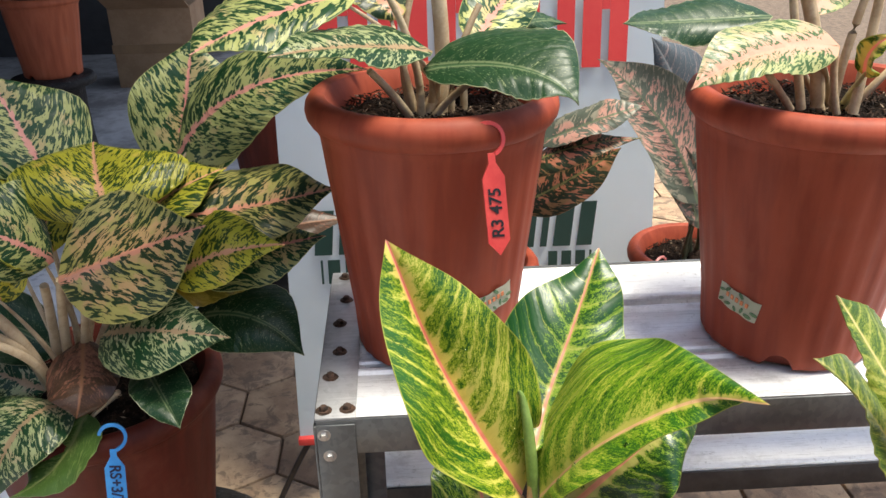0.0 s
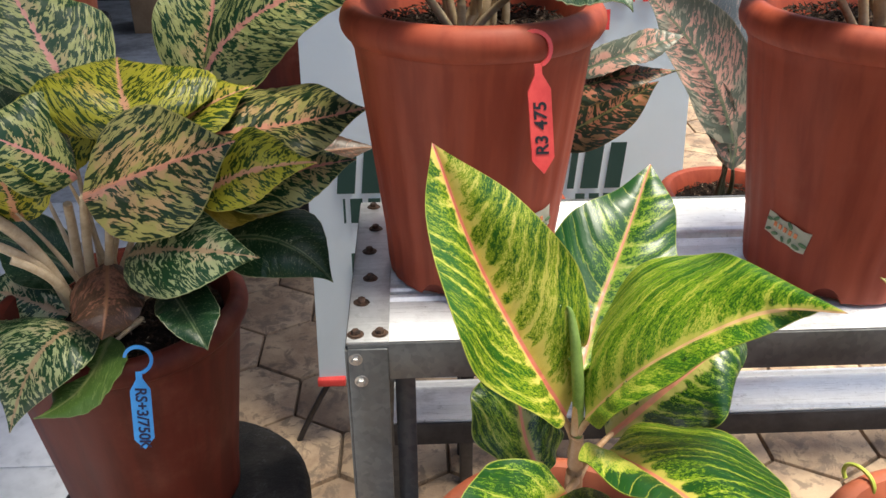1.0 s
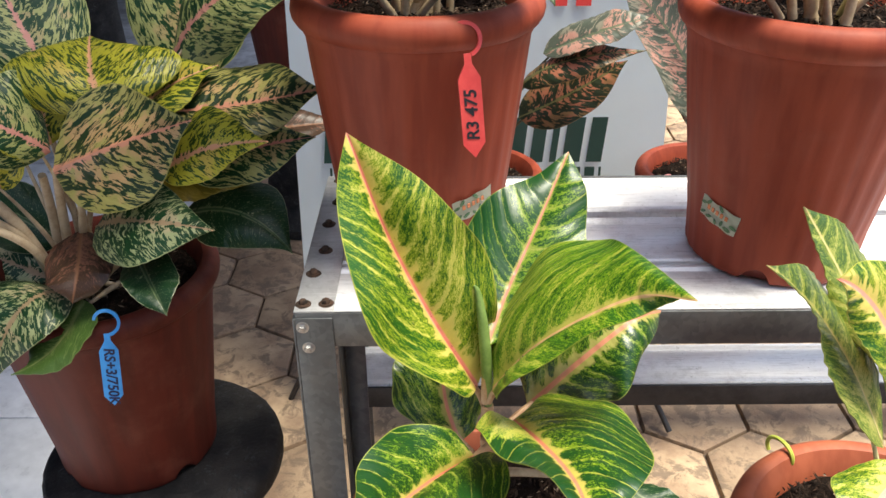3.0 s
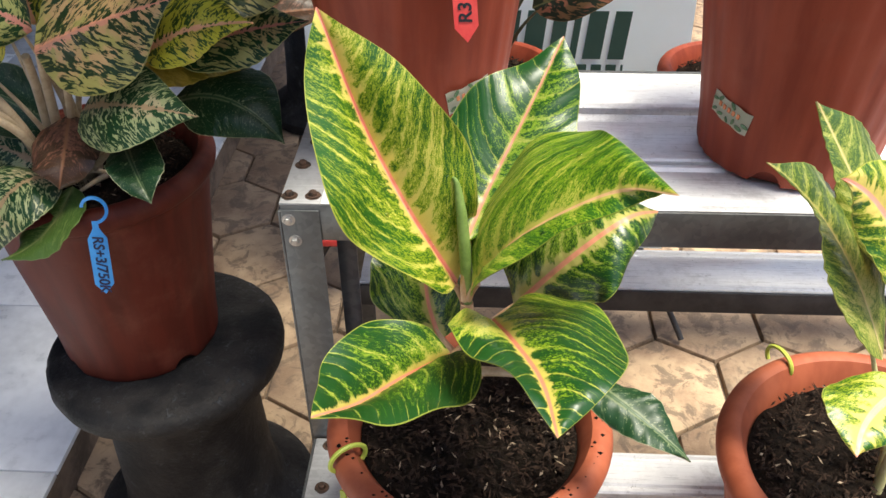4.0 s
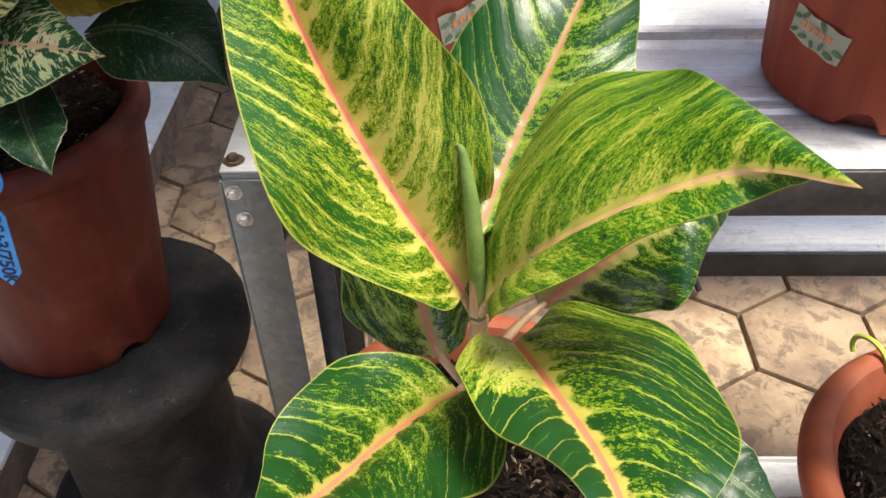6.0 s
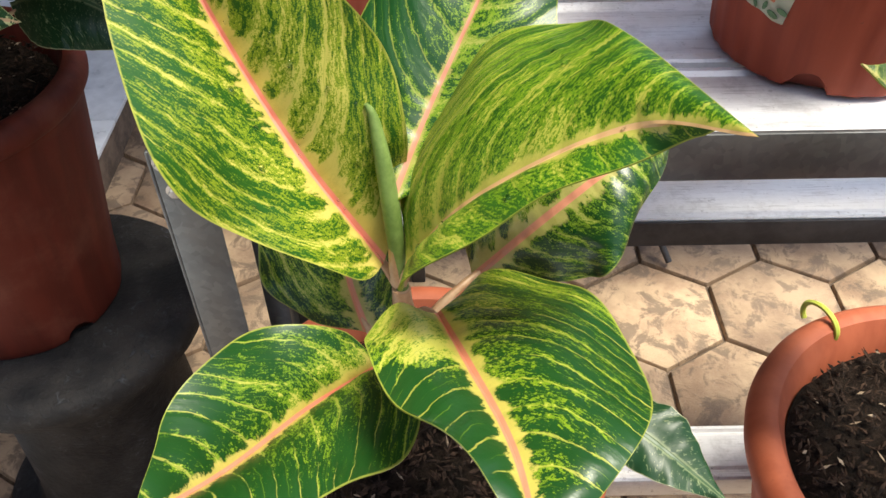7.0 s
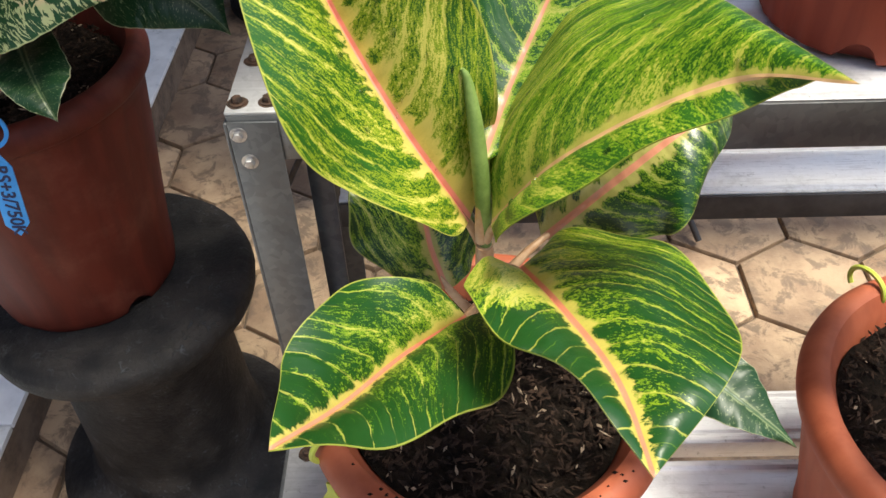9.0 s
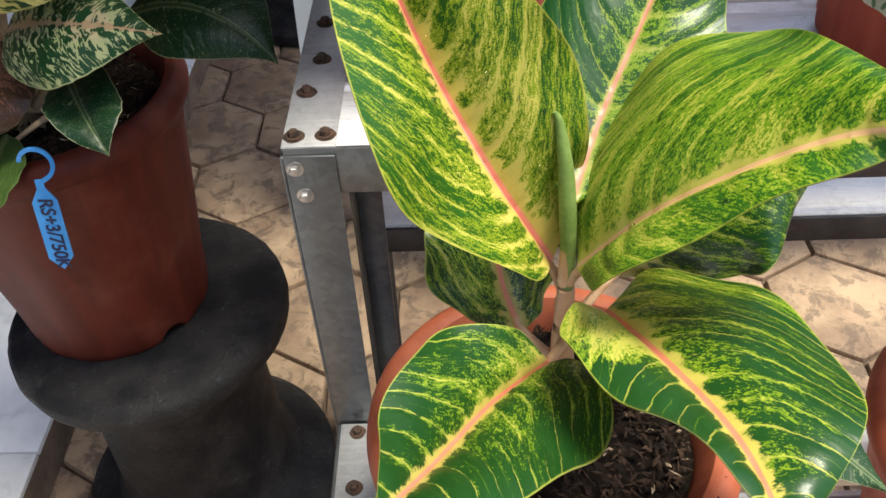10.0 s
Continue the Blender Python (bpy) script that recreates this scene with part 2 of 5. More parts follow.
def fleck_skin(name, dark, pale, warm, rib, cover, size=1.0, warm_share=0.35, rib_width=0.0021, gloss=0.32):
    """Flecked leaf: sharp dark dashes along the veins over a pale ground that warms in patches and by the midrib."""
    g = Graph(name)
    u, v, x, y, ax, s, r = vein_field(g, 0.35, 12.0, 0.016)
    au = g.math("ABSOLUTE", u)
    dash = g.noise(g.vec(g.math("MULTIPLY", s, 190.0 / size), g.math("MULTIPLY", x, 110.0 / size), r), 1.0, 3.0, 0.55, 1.2)
    bit = g.noise(g.vec(g.math("MULTIPLY", s, 520.0 / size), g.math("MULTIPLY", x, 230.0 / size), g.math("ADD", r, 4.0)), 1.0, 2.0, 0.6)
    cloud = g.noise(g.vec(x, y, g.math("ADD", r, 8.0)), 26.0, 3.0, 0.55)
    p = g.math("ADD", g.math("MULTIPLY", g.step(dash, 0.26, 0.74), 0.62), g.math("MULTIPLY", g.step(bit, 0.26, 0.74), 0.24))
    p = g.math("ADD", p, g.math("MULTIPLY", cloud, 0.14))
    p = g.math("ADD", p, g.math("MULTIPLY", g.math("SUBTRACT", 0.5, au), 0.05))
    level = 0.5 + (0.5 - cover) * 0.45
    tint = g.mix(g.math("MULTIPLY", g.step(g.math("ADD", cloud, g.math("MULTIPLY", g.math("SUBTRACT", 0.45, au), 0.22)), 0.62 - 0.25 * warm_share, 0.70 - 0.22 * warm_share), 0.9), pale, warm)
    tint = g.mix(g.math("MULTIPLY", bit, 0.30), tint, tuple(0.6 * a + 0.4 * b for a, b in zip(pale, dark)))
    deep = g.mix(cloud, tuple(c * 0.65 for c in dark), tuple(c * 1.45 for c in dark))
    col = g.mix(g.math("MULTIPLY", g.step(p, level - 0.075, level - 0.030), 0.30), deep, tint)
    col = g.mix(g.step(p, level - 0.018, level + 0.022), col, tint)
    wide = g.math("MULTIPLY", g.math("SUBTRACT", 1.12, g.math("MULTIPLY", v, 0.85)), rib_width)
    reach = g.math("MULTIPLY", wide, g.math("ADD", 0.8, g.math("MULTIPLY", g.step(dash, 0.40, 0.62), 2.2)))
    ribmask = g.math("SUBTRACT", 1.0, g.step(ax, g.math("MULTIPLY", reach, 0.7), reach))
    col = g.mix(g.math("MULTIPLY", ribmask, 0.92), col, g.mix(cloud, rib, tuple(min(1, c * 1.2) for c in rib)))
    col = g.mix(g.math("MULTIPLY", g.step(au, 0.972, 0.992), 0.6), col, pale)
    saw = g.math("ABSOLUTE", g.math("SUBTRACT", g.math("FRACT", g.math("MULTIPLY", s, 70.0)), 0.5))
    h = g.math("ADD", g.math("MULTIPLY", g.step(saw, 0.0, 0.35), 0.9), g.math("MULTIPLY", bit, 0.25))
    mat = g.finish(col, g.math("ADD", gloss, g.math("MULTIPLY", cloud, 0.16)), 0.0, h, 0.0010, 0.40, specular=0.45)
    see_through(g, col)
    return mat


LEAF = {
    "lime": splash_skin("leaf_lime", (0.022, 0.105, 0.010), (0.250, 0.340, 0.018), (0.72, 0.63, 0.150), (0.84, 0.36, 0.27), 0.50, 0.79, 0.10, vein_pull=0.18, rib_width=0.0030),
    "fold": splash_skin("leaf_fold", (0.024, 0.110, 0.010), (0.170, 0.310, 0.014), (0.56, 0.54, 0.100), (0.70, 0.45, 0.23), 0.72, 0.58, 0.26, vein_pull=0.12, feather=0.45, rib_width=0.0018),
    "patch": splash_skin("leaf_patch", (0.012, 0.070, 0.011), (0.190, 0.310, 0.014), (0.60, 0.56, 0.110), (0.66, 0.25, 0.15), 0.06, 0.52, 0.42, vein_pull=0.14, patch=0.36, feather=0.45),
    "deep": splash_skin("leaf_deep", (0.011, 0.066, 0.010), (0.170, 0.290, 0.016), (0.62, 0.57, 0.130), (0.72, 0.30, 0.20), 0.41, 0.30, 0.36, vein_pull=0.15, feather=0.4),
    "back": splash_skin("leaf_back", (0.011, 0.068, 0.012), (0.170, 0.290, 0.016), (0.40, 0.40, 0.095), (0.56, 0.25, 0.16), 0.28, 0.50, 0.34, vein_pull=0.13, rib_width=0.0014, feather=0.15),
    "young": splash_skin("leaf_young", (0.050, 0.110, 0.020), (0.22, 0.29, 0.040), (0.54, 0.50, 0.150), (0.60, 0.50, 0.24), 0.66, 0.60, 0.20, vein_pull=0.16, rib_width=0.0012, feather=0.3),
    "shade": splash_skin("leaf_shade", (0.009, 0.052, 0.010), (0.150, 0.250, 0.018), (0.46, 0.46, 0.130), (0.62, 0.27, 0.17), 0.46, 0.40, 0.16, vein_pull=0.19, feather=0.6, gloss=0.20),
    "cream": fleck_skin("leaf_cream", (0.014, 0.064, 0.021), (0.52, 0.54, 0.20), (0.64, 0.50, 0.24), (0.74, 0.33, 0.27), 0.46, 1.35, 0.30),
    "gold": fleck_skin("leaf_gold", (0.028, 0.068, 0.008), (0.50, 0.47, 0.045), (0.62, 0.46, 0.10), (0.70, 0.36, 0.22), 0.56, 1.05, 0.25),
    "peach": fleck_skin("leaf_peach", (0.013, 0.036, 0.010), (0.42, 0.38, 0.12), (0.62, 0.38, 0.19), (0.64, 0.29, 0.19), 0.46, 1.55, 0.60, 0.0026),
    "speck": fleck_skin("leaf_speck", (0.010, 0.052, 0.014), (0.42, 0.46, 0.22), (0.56, 0.46, 0.27), (0.40, 0.27, 0.15), 0.33, 1.0, 0.25, 0.0020),
    "rose": fleck_skin("leaf_rose", (0.050, 0.120, 0.035), (0.46, 0.47, 0.22), (0.64, 0.40, 0.28), (0.66, 0.36, 0.26), 0.62, 0.85, 0.75, 0.0060),
    "dark": leaf_skin("leaf_dark", (0.014, 0.055, 0.018), (0.03, 0.085, 0.03), (0.34, 0.40, 0.20), (0.05, 0.10, 0.04), (0.55, 0.55, 0.32), 0.16, 0.1, 1.4, 0.10),
    "grey": fleck_skin("leaf_grey", (0.105, 0.125, 0.095), (0.30, 0.28, 0.21), (0.66, 0.33, 0.26), (0.13, 0.17, 0.10), 0.42, 1.7, 0.85, 0.0016),
    "slate": leaf_skin("leaf_slate", (0.12, 0.15, 0.17), (0.24, 0.29, 0.32), (0.42, 0.32, 0.30), (0.28, 0.33, 0.33), (0.34, 0.40, 0.42), 0.40, 0.1, 1.0, 0.5),
    "coral": fleck_skin("leaf_coral", (0.024, 0.036, 0.016), (0.30, 0.17, 0.07), (0.56, 0.20, 0.12), (0.16, 0.16, 0.06), 0.36, 1.8, 0.80, 0.0014),
    "yellow": leaf_skin("leaf_yellow", (0.30, 0.24, 0.03), (0.42, 0.31, 0.035), (0.52, 0.39, 0.06), (0.46, 0.33, 0.08), (0.44, 0.33, 0.06), 0.6, 0.2, 0.8, 0.1),
    "brown": leaf_skin("leaf_brown", (0.07, 0.038, 0.022), (0.15, 0.065, 0.042), (0.26, 0.12, 0.075), (0.25, 0.12, 0.06), (0.10, 0.07, 0.03), 0.4, 0.2, 1.2, 0.1),
    "under": leaf_skin("leaf_under", (0.09, 0.17, 0.035), (0.14, 0.23, 0.05), (0.22, 0.30, 0.09), (0.24, 0.28, 0.10), (0.20, 0.27, 0.09), 0.4, 0.1, 0.8, 0.2),
}


def plain(name, a, b, scale, rough=0.5, metal=0.0, bump=0.3, depth=0.001, fine=6.0, **more):
    """Two tones in clouds and grain, with a fine relief."""
    g = Graph(name)
    at = g.shift(g.place())
    big, small = g.noise(at, scale, 4.0), g.noise(at, scale * fine, 5.0, 0.65)
    col = g.mix(g.step(g.math("ADD", g.math("MULTIPLY", big, 0.65), g.math("MULTIPLY", small, 0.35)), 0.36, 0.64), a, b)
    r = g.math("ADD", rough - 0.06, g.math("MULTIPLY", small, 0.14))
    return g.finish(col, r, metal, small, depth, bump, **more)


def clay_plastic(name, a, b, rough=0.50):
    """Moulded terracotta-coloured plastic with faint vertical flow marks, dust and scuffs."""
    g = Graph(name)
    at = g.shift(g.place())
    x, y, z = g.split(at)
    flow = g.noise(g.vec(g.math("MULTIPLY", x, 9.0), g.math("MULTIPLY", y, 9.0), g.math("MULTIPLY", z, 0.7)), 6.0, 3.0)
    dust = g.noise(at, 14.0, 5.0, 0.65)
    grain = g.noise(at, 420.0, 3.0)
    scuff = g.noise(at, 160.0, 4.0, 0.7)
    col = g.mix(g.step(flow, 0.35, 0.65), a, b)
    col = g.mix(g.math("MULTIPLY", g.step(dust, 0.5, 0.75), 0.12), col, (0.42, 0.20, 0.13))
    col = g.mix(g.math("MULTIPLY", g.step(scuff, 0.66, 0.72), 0.3), col, (0.09, 0.035, 0.02))
    r = g.math("ADD", rough, g.math("MULTIPLY", dust, 0.2))
    return g.finish(col, r, 0.0, grain, 0.0006, 0.15, specular=0.3)


POT = clay_plastic("terracotta_plastic", (0.225, 0.037, 0.016), (0.30, 0.056, 0.025))
POT_ORANGE = clay_plastic("orange_plastic", (0.31, 0.078, 0.036), (0.38, 0.102, 0.048), 0.48)
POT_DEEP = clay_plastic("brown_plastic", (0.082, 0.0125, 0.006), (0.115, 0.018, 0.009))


def zinc_skin(name, low, high, metal, grain):
    """Galvanised sheet: grey spangle, brushed streaks, white bloom and grime."""
    g = Graph(name)
    at = g.place()
    x, y, z = g.split(at)
    brushed = g.noise(g.vec(g.math("MULTIPLY", x, 0.35), g.math("MULTIPLY", y, 14.0), g.math("MULTIPLY", z, 14.0)), 16.0, 3.0)
    cloud = g.noise(at, 22.0, 5.0, 0.65)
    cell = g.node("ShaderNodeTexVoronoi")
    g.put(cell.inputs["Vector"], at)
    cell.inputs["Scale"].default_value = 160.0
    spangle = g.split(cell.outputs["Color"])[0]
    grime = g.math("MAXIMUM", g.step(g.noise(at, 75.0, 5.0, 0.75), 0.60, 0.72), g.math("MULTIPLY", g.step(g.noise(at, 12.0, 6.0, 0.75), 0.52, 0.70), 0.7))
    col = g.mix(g.math("ADD", g.math("MULTIPLY", cloud, 0.6), g.math("MULTIPLY", spangle, 0.25)), low, high)
    col = g.mix(g.math("MULTIPLY", g.step(brushed, 0.45, 0.7), grain), col, (0.74, 0.75, 0.76))
    col = g.mix(g.math("MULTIPLY", grime, 0.5), col, (0.16, 0.15, 0.14))
    if grain:
        rub = g.noise(g.vec(g.math("MULTIPLY", x, 3.0), g.math("MULTIPLY", y, 42.0), g.math("MULTIPLY", z, 42.0)), 9.0, 6.0, 0.72)
        col = g.mix(g.math("MULTIPLY", g.step(rub, 0.52, 0.66), 0.42), col, (0.34, 0.34, 0.345))
        fleck = g.math("MULTIPLY", g.step(g.noise(at, 230.0, 4.0, 0.7), 0.64, 0.70), g.step(cloud, 0.42, 0.62))
        col = g.mix(g.math("MULTIPLY", fleck, 0.8), col, (0.13, 0.12, 0.11))
    rough = g.math("ADD", 0.30, g.math("MULTIPLY", cloud, 0.24))
    return g.finish(col, rough, metal, g.math("ADD", g.math("MULTIPLY", brushed, grain), cloud), 0.0006, 0.2)


# dull spangled steel, darkened further for the shade on camera-facing beams and legs
ZINC_SHADED = zinc_skin("shaded_galvanised_steel", (0.075, 0.082, 0.088), (0.23, 0.24, 0.245), 0.7, 0.0)
# slat tops: sky brightness is put into this paler colour
ZINC_LIT = zinc_skin("lit_slat_metal", (0.74, 0.75, 0.76), (0.92, 0.93, 0.94), 0.25, 0.4)
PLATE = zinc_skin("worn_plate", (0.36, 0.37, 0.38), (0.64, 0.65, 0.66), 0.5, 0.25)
BOLT = plain("rusty_bolt", (0.040, 0.032, 0.027), (0.14, 0.082, 0.055), 160, 0.55, 0.6)
SCREW = plain("bright_screw", (0.35, 0.35, 0.36), (0.55, 0.54, 0.52), 120, 0.35, 0.9)
SOIL = plain("potting_soil", (0.006, 0.005, 0.004), (0.022, 0.015, 0.011), 90, 0.95, 0, 1.0, 0.004, 5.0, specular=0.1)
CHIP = plain("husk_chip", (0.008, 0.006, 0.005), (0.050, 0.030, 0.020), 90, 0.9, specular=0.15)
STRAW = plain("pale_husk", (0.16, 0.11, 0.07), (0.34, 0.26, 0.18), 90, 0.85)
STEM = plain("pale_petiole", (0.37, 0.27, 0.16), (0.52, 0.41, 0.27), 60, 0.4, 0, 0.2, 0.0005)
STEM_GREEN = plain("green_petiole", (0.44, 0.44, 0.18), (0.60, 0.56, 0.30), 60, 0.4, 0, 0.2, 0.0005)
STEM_PINK = plain("pink_petiole", (0.42, 0.24, 0.12), (0.54, 0.35, 0.20), 60, 0.4, 0, 0.2, 0.0005)
STEM_DARK = plain("dark_petiole", (0.05, 0.06, 0.03), (0.12, 0.13, 0.07), 60, 0.45)
SPROUT = plain("rolled_leaf_green", (0.12, 0.19, 0.045), (0.20, 0.29, 0.08), 70, 0.4, 0, 0.3, 0.0006)


def rubber_skin():
    """Old black rubber: dusty patches, pale scuffs and a pitted skin."""
    g = Graph("weathered_black_rubber")
    at = g.place()
    cloud, pit = g.noise(at, 16.0, 5.0, 0.6), g.noise(at, 170.0, 5.0, 0.7)
    scuff = g.math("MULTIPLY", g.step(g.noise(at, 95.0, 4.0, 0.7, 1.2), 0.55, 0.68), g.step(cloud, 0.42, 0.64))
    col = g.mix(g.step(cloud, 0.35, 0.7), (0.005, 0.0055, 0.007), (0.034, 0.031, 0.029))
    col = g.mix(g.math("MULTIPLY", scuff, 0.7), col, (0.11, 0.12, 0.135))
    return g.finish(col, g.math("ADD", 0.45, g.math("MULTIPLY", pit, 0.3)), 0.0, g.math("ADD", pit, scuff), 0.003, 0.8, specular=0.3)


BLACK = rubber_skin()
TAG_BLUE = plain("blue_plastic", (0.03, 0.24, 0.62), (0.05, 0.30, 0.70), 30, 0.4)
TAG_RED = plain("red_plastic", (0.62, 0.05, 0.05), (0.72, 0.08, 0.07), 30, 0.4)
TAG_LIME = plain("lime_plastic", (0.42, 0.50, 0.06), (0.52, 0.58, 0.10), 30, 0.4)
TAG_PINK = plain("pink_plastic", (0.60, 0.22, 0.20), (0.70, 0.28, 0.24), 30, 0.4)
INK = plain("black_ink", (0.007, 0.008, 0.012), (0.012, 0.012, 0.018), 60, 0.6)
INK_NAVY = plain("navy_ink", (0.008, 0.012, 0.05), (0.012, 0.018, 0.07), 60, 0.6)
BANNER = plain("white_vinyl", (0.78, 0.84, 0.87), (0.84, 0.89, 0.92), 4, 0.45, 0, 0.1)
thin = BANNER.node_tree.nodes.new("ShaderNodeBsdfTranslucent")
thin.inputs[0].default_value = (0.84, 0.92, 0.96, 1)
blend = BANNER.node_tree.nodes.new("ShaderNodeMixShader")
blend.inputs[0].default_value = 0.5
BANNER.node_tree.links.new(BANNER.node_tree.nodes["Principled BSDF"].outputs[0], blend.inputs[1])
BANNER.node_tree.links.new(thin.outputs[0], blend.inputs[2])
BANNER.node_tree.links.new(blend.outputs[0], BANNER.node_tree.nodes["Material Output"].inputs[0])
PRINT_RED = plain("red_print", (0.72, 0.05, 0.05), (0.76, 0.07, 0.06), 8, 0.45)
PRINT_GREEN = plain("dark_green_print", (0.012, 0.045, 0.038), (0.018, 0.055, 0.046), 8, 0.45)
LABEL = plain("paper_label", (0.66, 0.70, 0.55), (0.74, 0.76, 0.64), 40, 0.6)
LABEL_GREEN = plain("label_green", (0.05, 0.13, 0.06), (0.12, 0.22, 0.10), 200, 0.6)
LABEL_ORANGE = plain("label_orange", (0.62, 0.20, 0.08), (0.66, 0.26, 0.10), 60, 0.6)
CARD = plain("corrugated_cardboard", (0.30, 0.19, 0.11), (0.38, 0.25, 0.15), 9, 0.85)
TAPE = plain("brown_tape", (0.24, 0.15, 0.08), (0.30, 0.19, 0.10), 9, 0.4)
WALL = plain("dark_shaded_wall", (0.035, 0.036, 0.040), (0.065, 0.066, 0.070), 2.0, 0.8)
# dark metal of bench and rods; also the shade under the back rail
FRAME = plain("dark_metal_and_rail_shade", (0.03, 0.03, 0.035), (0.06, 0.06, 0.065), 20, 0.5, 0.4)
CONCRETE = plain("stained_concrete", (0.24, 0.245, 0.255), (0.56, 0.58, 0.60), 4.0, 0.7, 0, 0.5, 0.003)
GROUT = plain("sandy_joint", (0.085, 0.062, 0.045), (0.17, 0.125, 0.09), 30, 0.95, 0, 0.8, 0.004)
TILE = plain("white_marble_tile", (0.66, 0.68, 0.70), (0.84, 0.86, 0.88), 7, 0.28, 0, 0.1, 0.0005, 4.0)
RISER = plain("mossy_kerb", (0.09, 0.062, 0.042), (0.20, 0.14, 0.10), 14, 0.85, 0, 0.7, 0.004)


def paver_skin():
    """Cast concrete paver: sandy tan with pale laitance, dark damp stains and pits; each one a little different."""
    g = Graph("concrete_paver")
    at = g.shift(g.place(), 60.0)
    cloud, grit = g.noise(at, 9.0, 5.0, 0.62), g.noise(at, 260.0, 4.0, 0.7)
    stain = g.noise(at, 22.0, 6.0, 0.7, 0.6)
    col = g.mix(g.step(cloud, 0.32, 0.68), (0.26, 0.168, 0.104), (0.52, 0.375, 0.235))
    col = g.mix(g.math("MULTIPLY", g.step(stain, 0.48, 0.60), 0.72), col, (0.10, 0.072, 0.052))
    col = g.mix(g.math("MULTIPLY", g.step(grit, 0.62, 0.72), 0.35), col, (0.52, 0.45, 0.37))
    tint = g.math("MULTIPLY", g.luck(), 0.45)
    col = g.mix(tint, col, (0.155, 0.108, 0.080))
    return g.finish(col, g.math("ADD", 0.62, g.math("MULTIPLY", cloud, 0.25)), 0.0, g.math("ADD", grit, g.math("MULTIPLY", stain, 1.5)), 0.003, 0.6)


PAVER = paver_skin()


water = Graph("water")
WATER = water.finish((0.98, 0.99, 1.0), 0.03, 0.0, transmission_weight=1.0, ior=1.33)
STEMS = {"lime": STEM_GREEN, "young": STEM_GREEN, "deep": STEM_GREEN, "shade": STEM_GREEN, "grey": STEM_DARK, "slate": STEM_DARK, "coral": STEM_DARK}


# ---- mesh helpers ----
def mesh_of(name, bm, mats, smooth=True):
    bmesh.ops.recalc_face_normals(bm, faces=bm.faces)
    me = bpy.data.meshes.new(name)
    bm.to_mesh(me)
    bm.free()
    for m in mats if isinstance(mats, (list, tuple)) else [mats]:
        me.materials.append(m)
    if smooth:
        me.shade_smooth()
        me.set_sharp_from_angle(angle=radians(38))
    return me


def part(name, bm, mats, parent, label="", smooth=True):
    ob = new(name, mesh_of(name, bm, mats, smooth))
    ob.parent = parent
    return tagged(ob, label)


def thing(name, label, category, place=(0, 0, 0), group="", kind=""):
    ob = new(name)
    ob.location = place
    ob.empty_display_size = 0.05
    bpy.context.view_layer.update()
    return tagged(ob, label, category, group, kind)


def box(x0, x1, y0, y1, z0, z1, bevel=0.0, bm=None):
    """A box, its edges rounded by bevel; added to bm where one is given."""
    made = bmesh.new()
    bmesh.ops.create_cube(made, size=1)
    bmesh.ops.transform(made, matrix=Matrix.Translation(((x0 + x1) / 2, (y0 + y1) / 2, (z0 + z1) / 2)) @ Matrix.Diagonal((x1 - x0, y1 - y0, z1 - z0, 1)), verts=made.verts)
    if bevel:
        bmesh.ops.bevel(made, geom=made.edges[:], offset=bevel, segments=2, affect="EDGES", profile=0.5)
    return joined(bm, made)


def joined(bm, made):
    if bm is None:
        return made
    me = bpy.data.meshes.new("t")
    made.to_mesh(me)
    made.free()
    bm.from_mesh(me)
    bpy.data.meshes.remove(me)
    return bm


def lathe(profile, seg=72, shape=None, close=False):
    """A turned form; shape(radius, z, angle) may move each point."""
    bm = bmesh.new()
    rings = []
    for r, z in profile:
        ring = []
        for i in range(seg):
            a = 2 * math.pi * i / seg
            rr, zz = shape(r, z, a) if shape else (r, z)
            ring.append(bm.verts.new((rr * math.cos(a), rr * math.sin(a), zz)))
        rings.append(ring)
    pairs = list(zip(rings, rings[1:])) + ([(rings[-1], rings[0])] if close else [])
    for p, q in pairs:
        for i in range(seg):
            bm.faces.new((p[i], p[(i + 1) % seg], q[(i + 1) % seg], q[i]))
    if not close:
        bm.faces.new(rings[0][::-1]), bm.faces.new(rings[-1])
    return bm


def curve3(a, b, c, t):
    """The point at t on the bend from a to c that passes b half-way."""
    k = 2 * b - (a + c) / 2
    return (1 - t) ** 2 * a + 2 * t * (1 - t) * k + t * t * c


def tube(points, radii, seg=10, bm=None, n=14):
    """A round stalk through three points, its radius running from radii[0] to radii[1]."""
    a, b, c = (Vector(p) for p in points)
    made = bmesh.new()
    rings = []
    for i in range(n + 1):
        t = i / n
        at = curve3(a, b, c, t)
        d = (curve3(a, b, c, t + 0.01) - curve3(a, b, c, t - 0.01)).normalized()
        s = d.orthogonal().normalized() if abs(d.z) > 0.99 else d.cross(Vector((0, 0, 1))).normalized()
        w = d.cross(s)
        r = radii[0] + (radii[1] - radii[0]) * t
        rings.append([made.verts.new(at + (s * math.cos(2 * math.pi * k / seg) + w * math.sin(2 * math.pi * k / seg)) * r) for k in range(seg)])
    for p, q in zip(rings, rings[1:]):
        for k in range(seg):
            made.faces.new((p[k], p[(k + 1) % seg], q[(k + 1) % seg], q[k]))
    made.faces.new(rings[0][::-1]), made.faces.new(rings[-1])
    return joined(bm, made)


def outline(v, wide=0.40):
    """Half-width of an ovate leaf along its length, 1 at its widest, drawn out to a point."""
    if v < wide:
        return max(0.0, 1 - ((wide - v) / wide) ** 2.3) ** 0.62
    s = (v - wide) / (1 - wide)
    return max(0.0, 1 - s ** 2.1) * (1 - 0.60 * s ** 3)


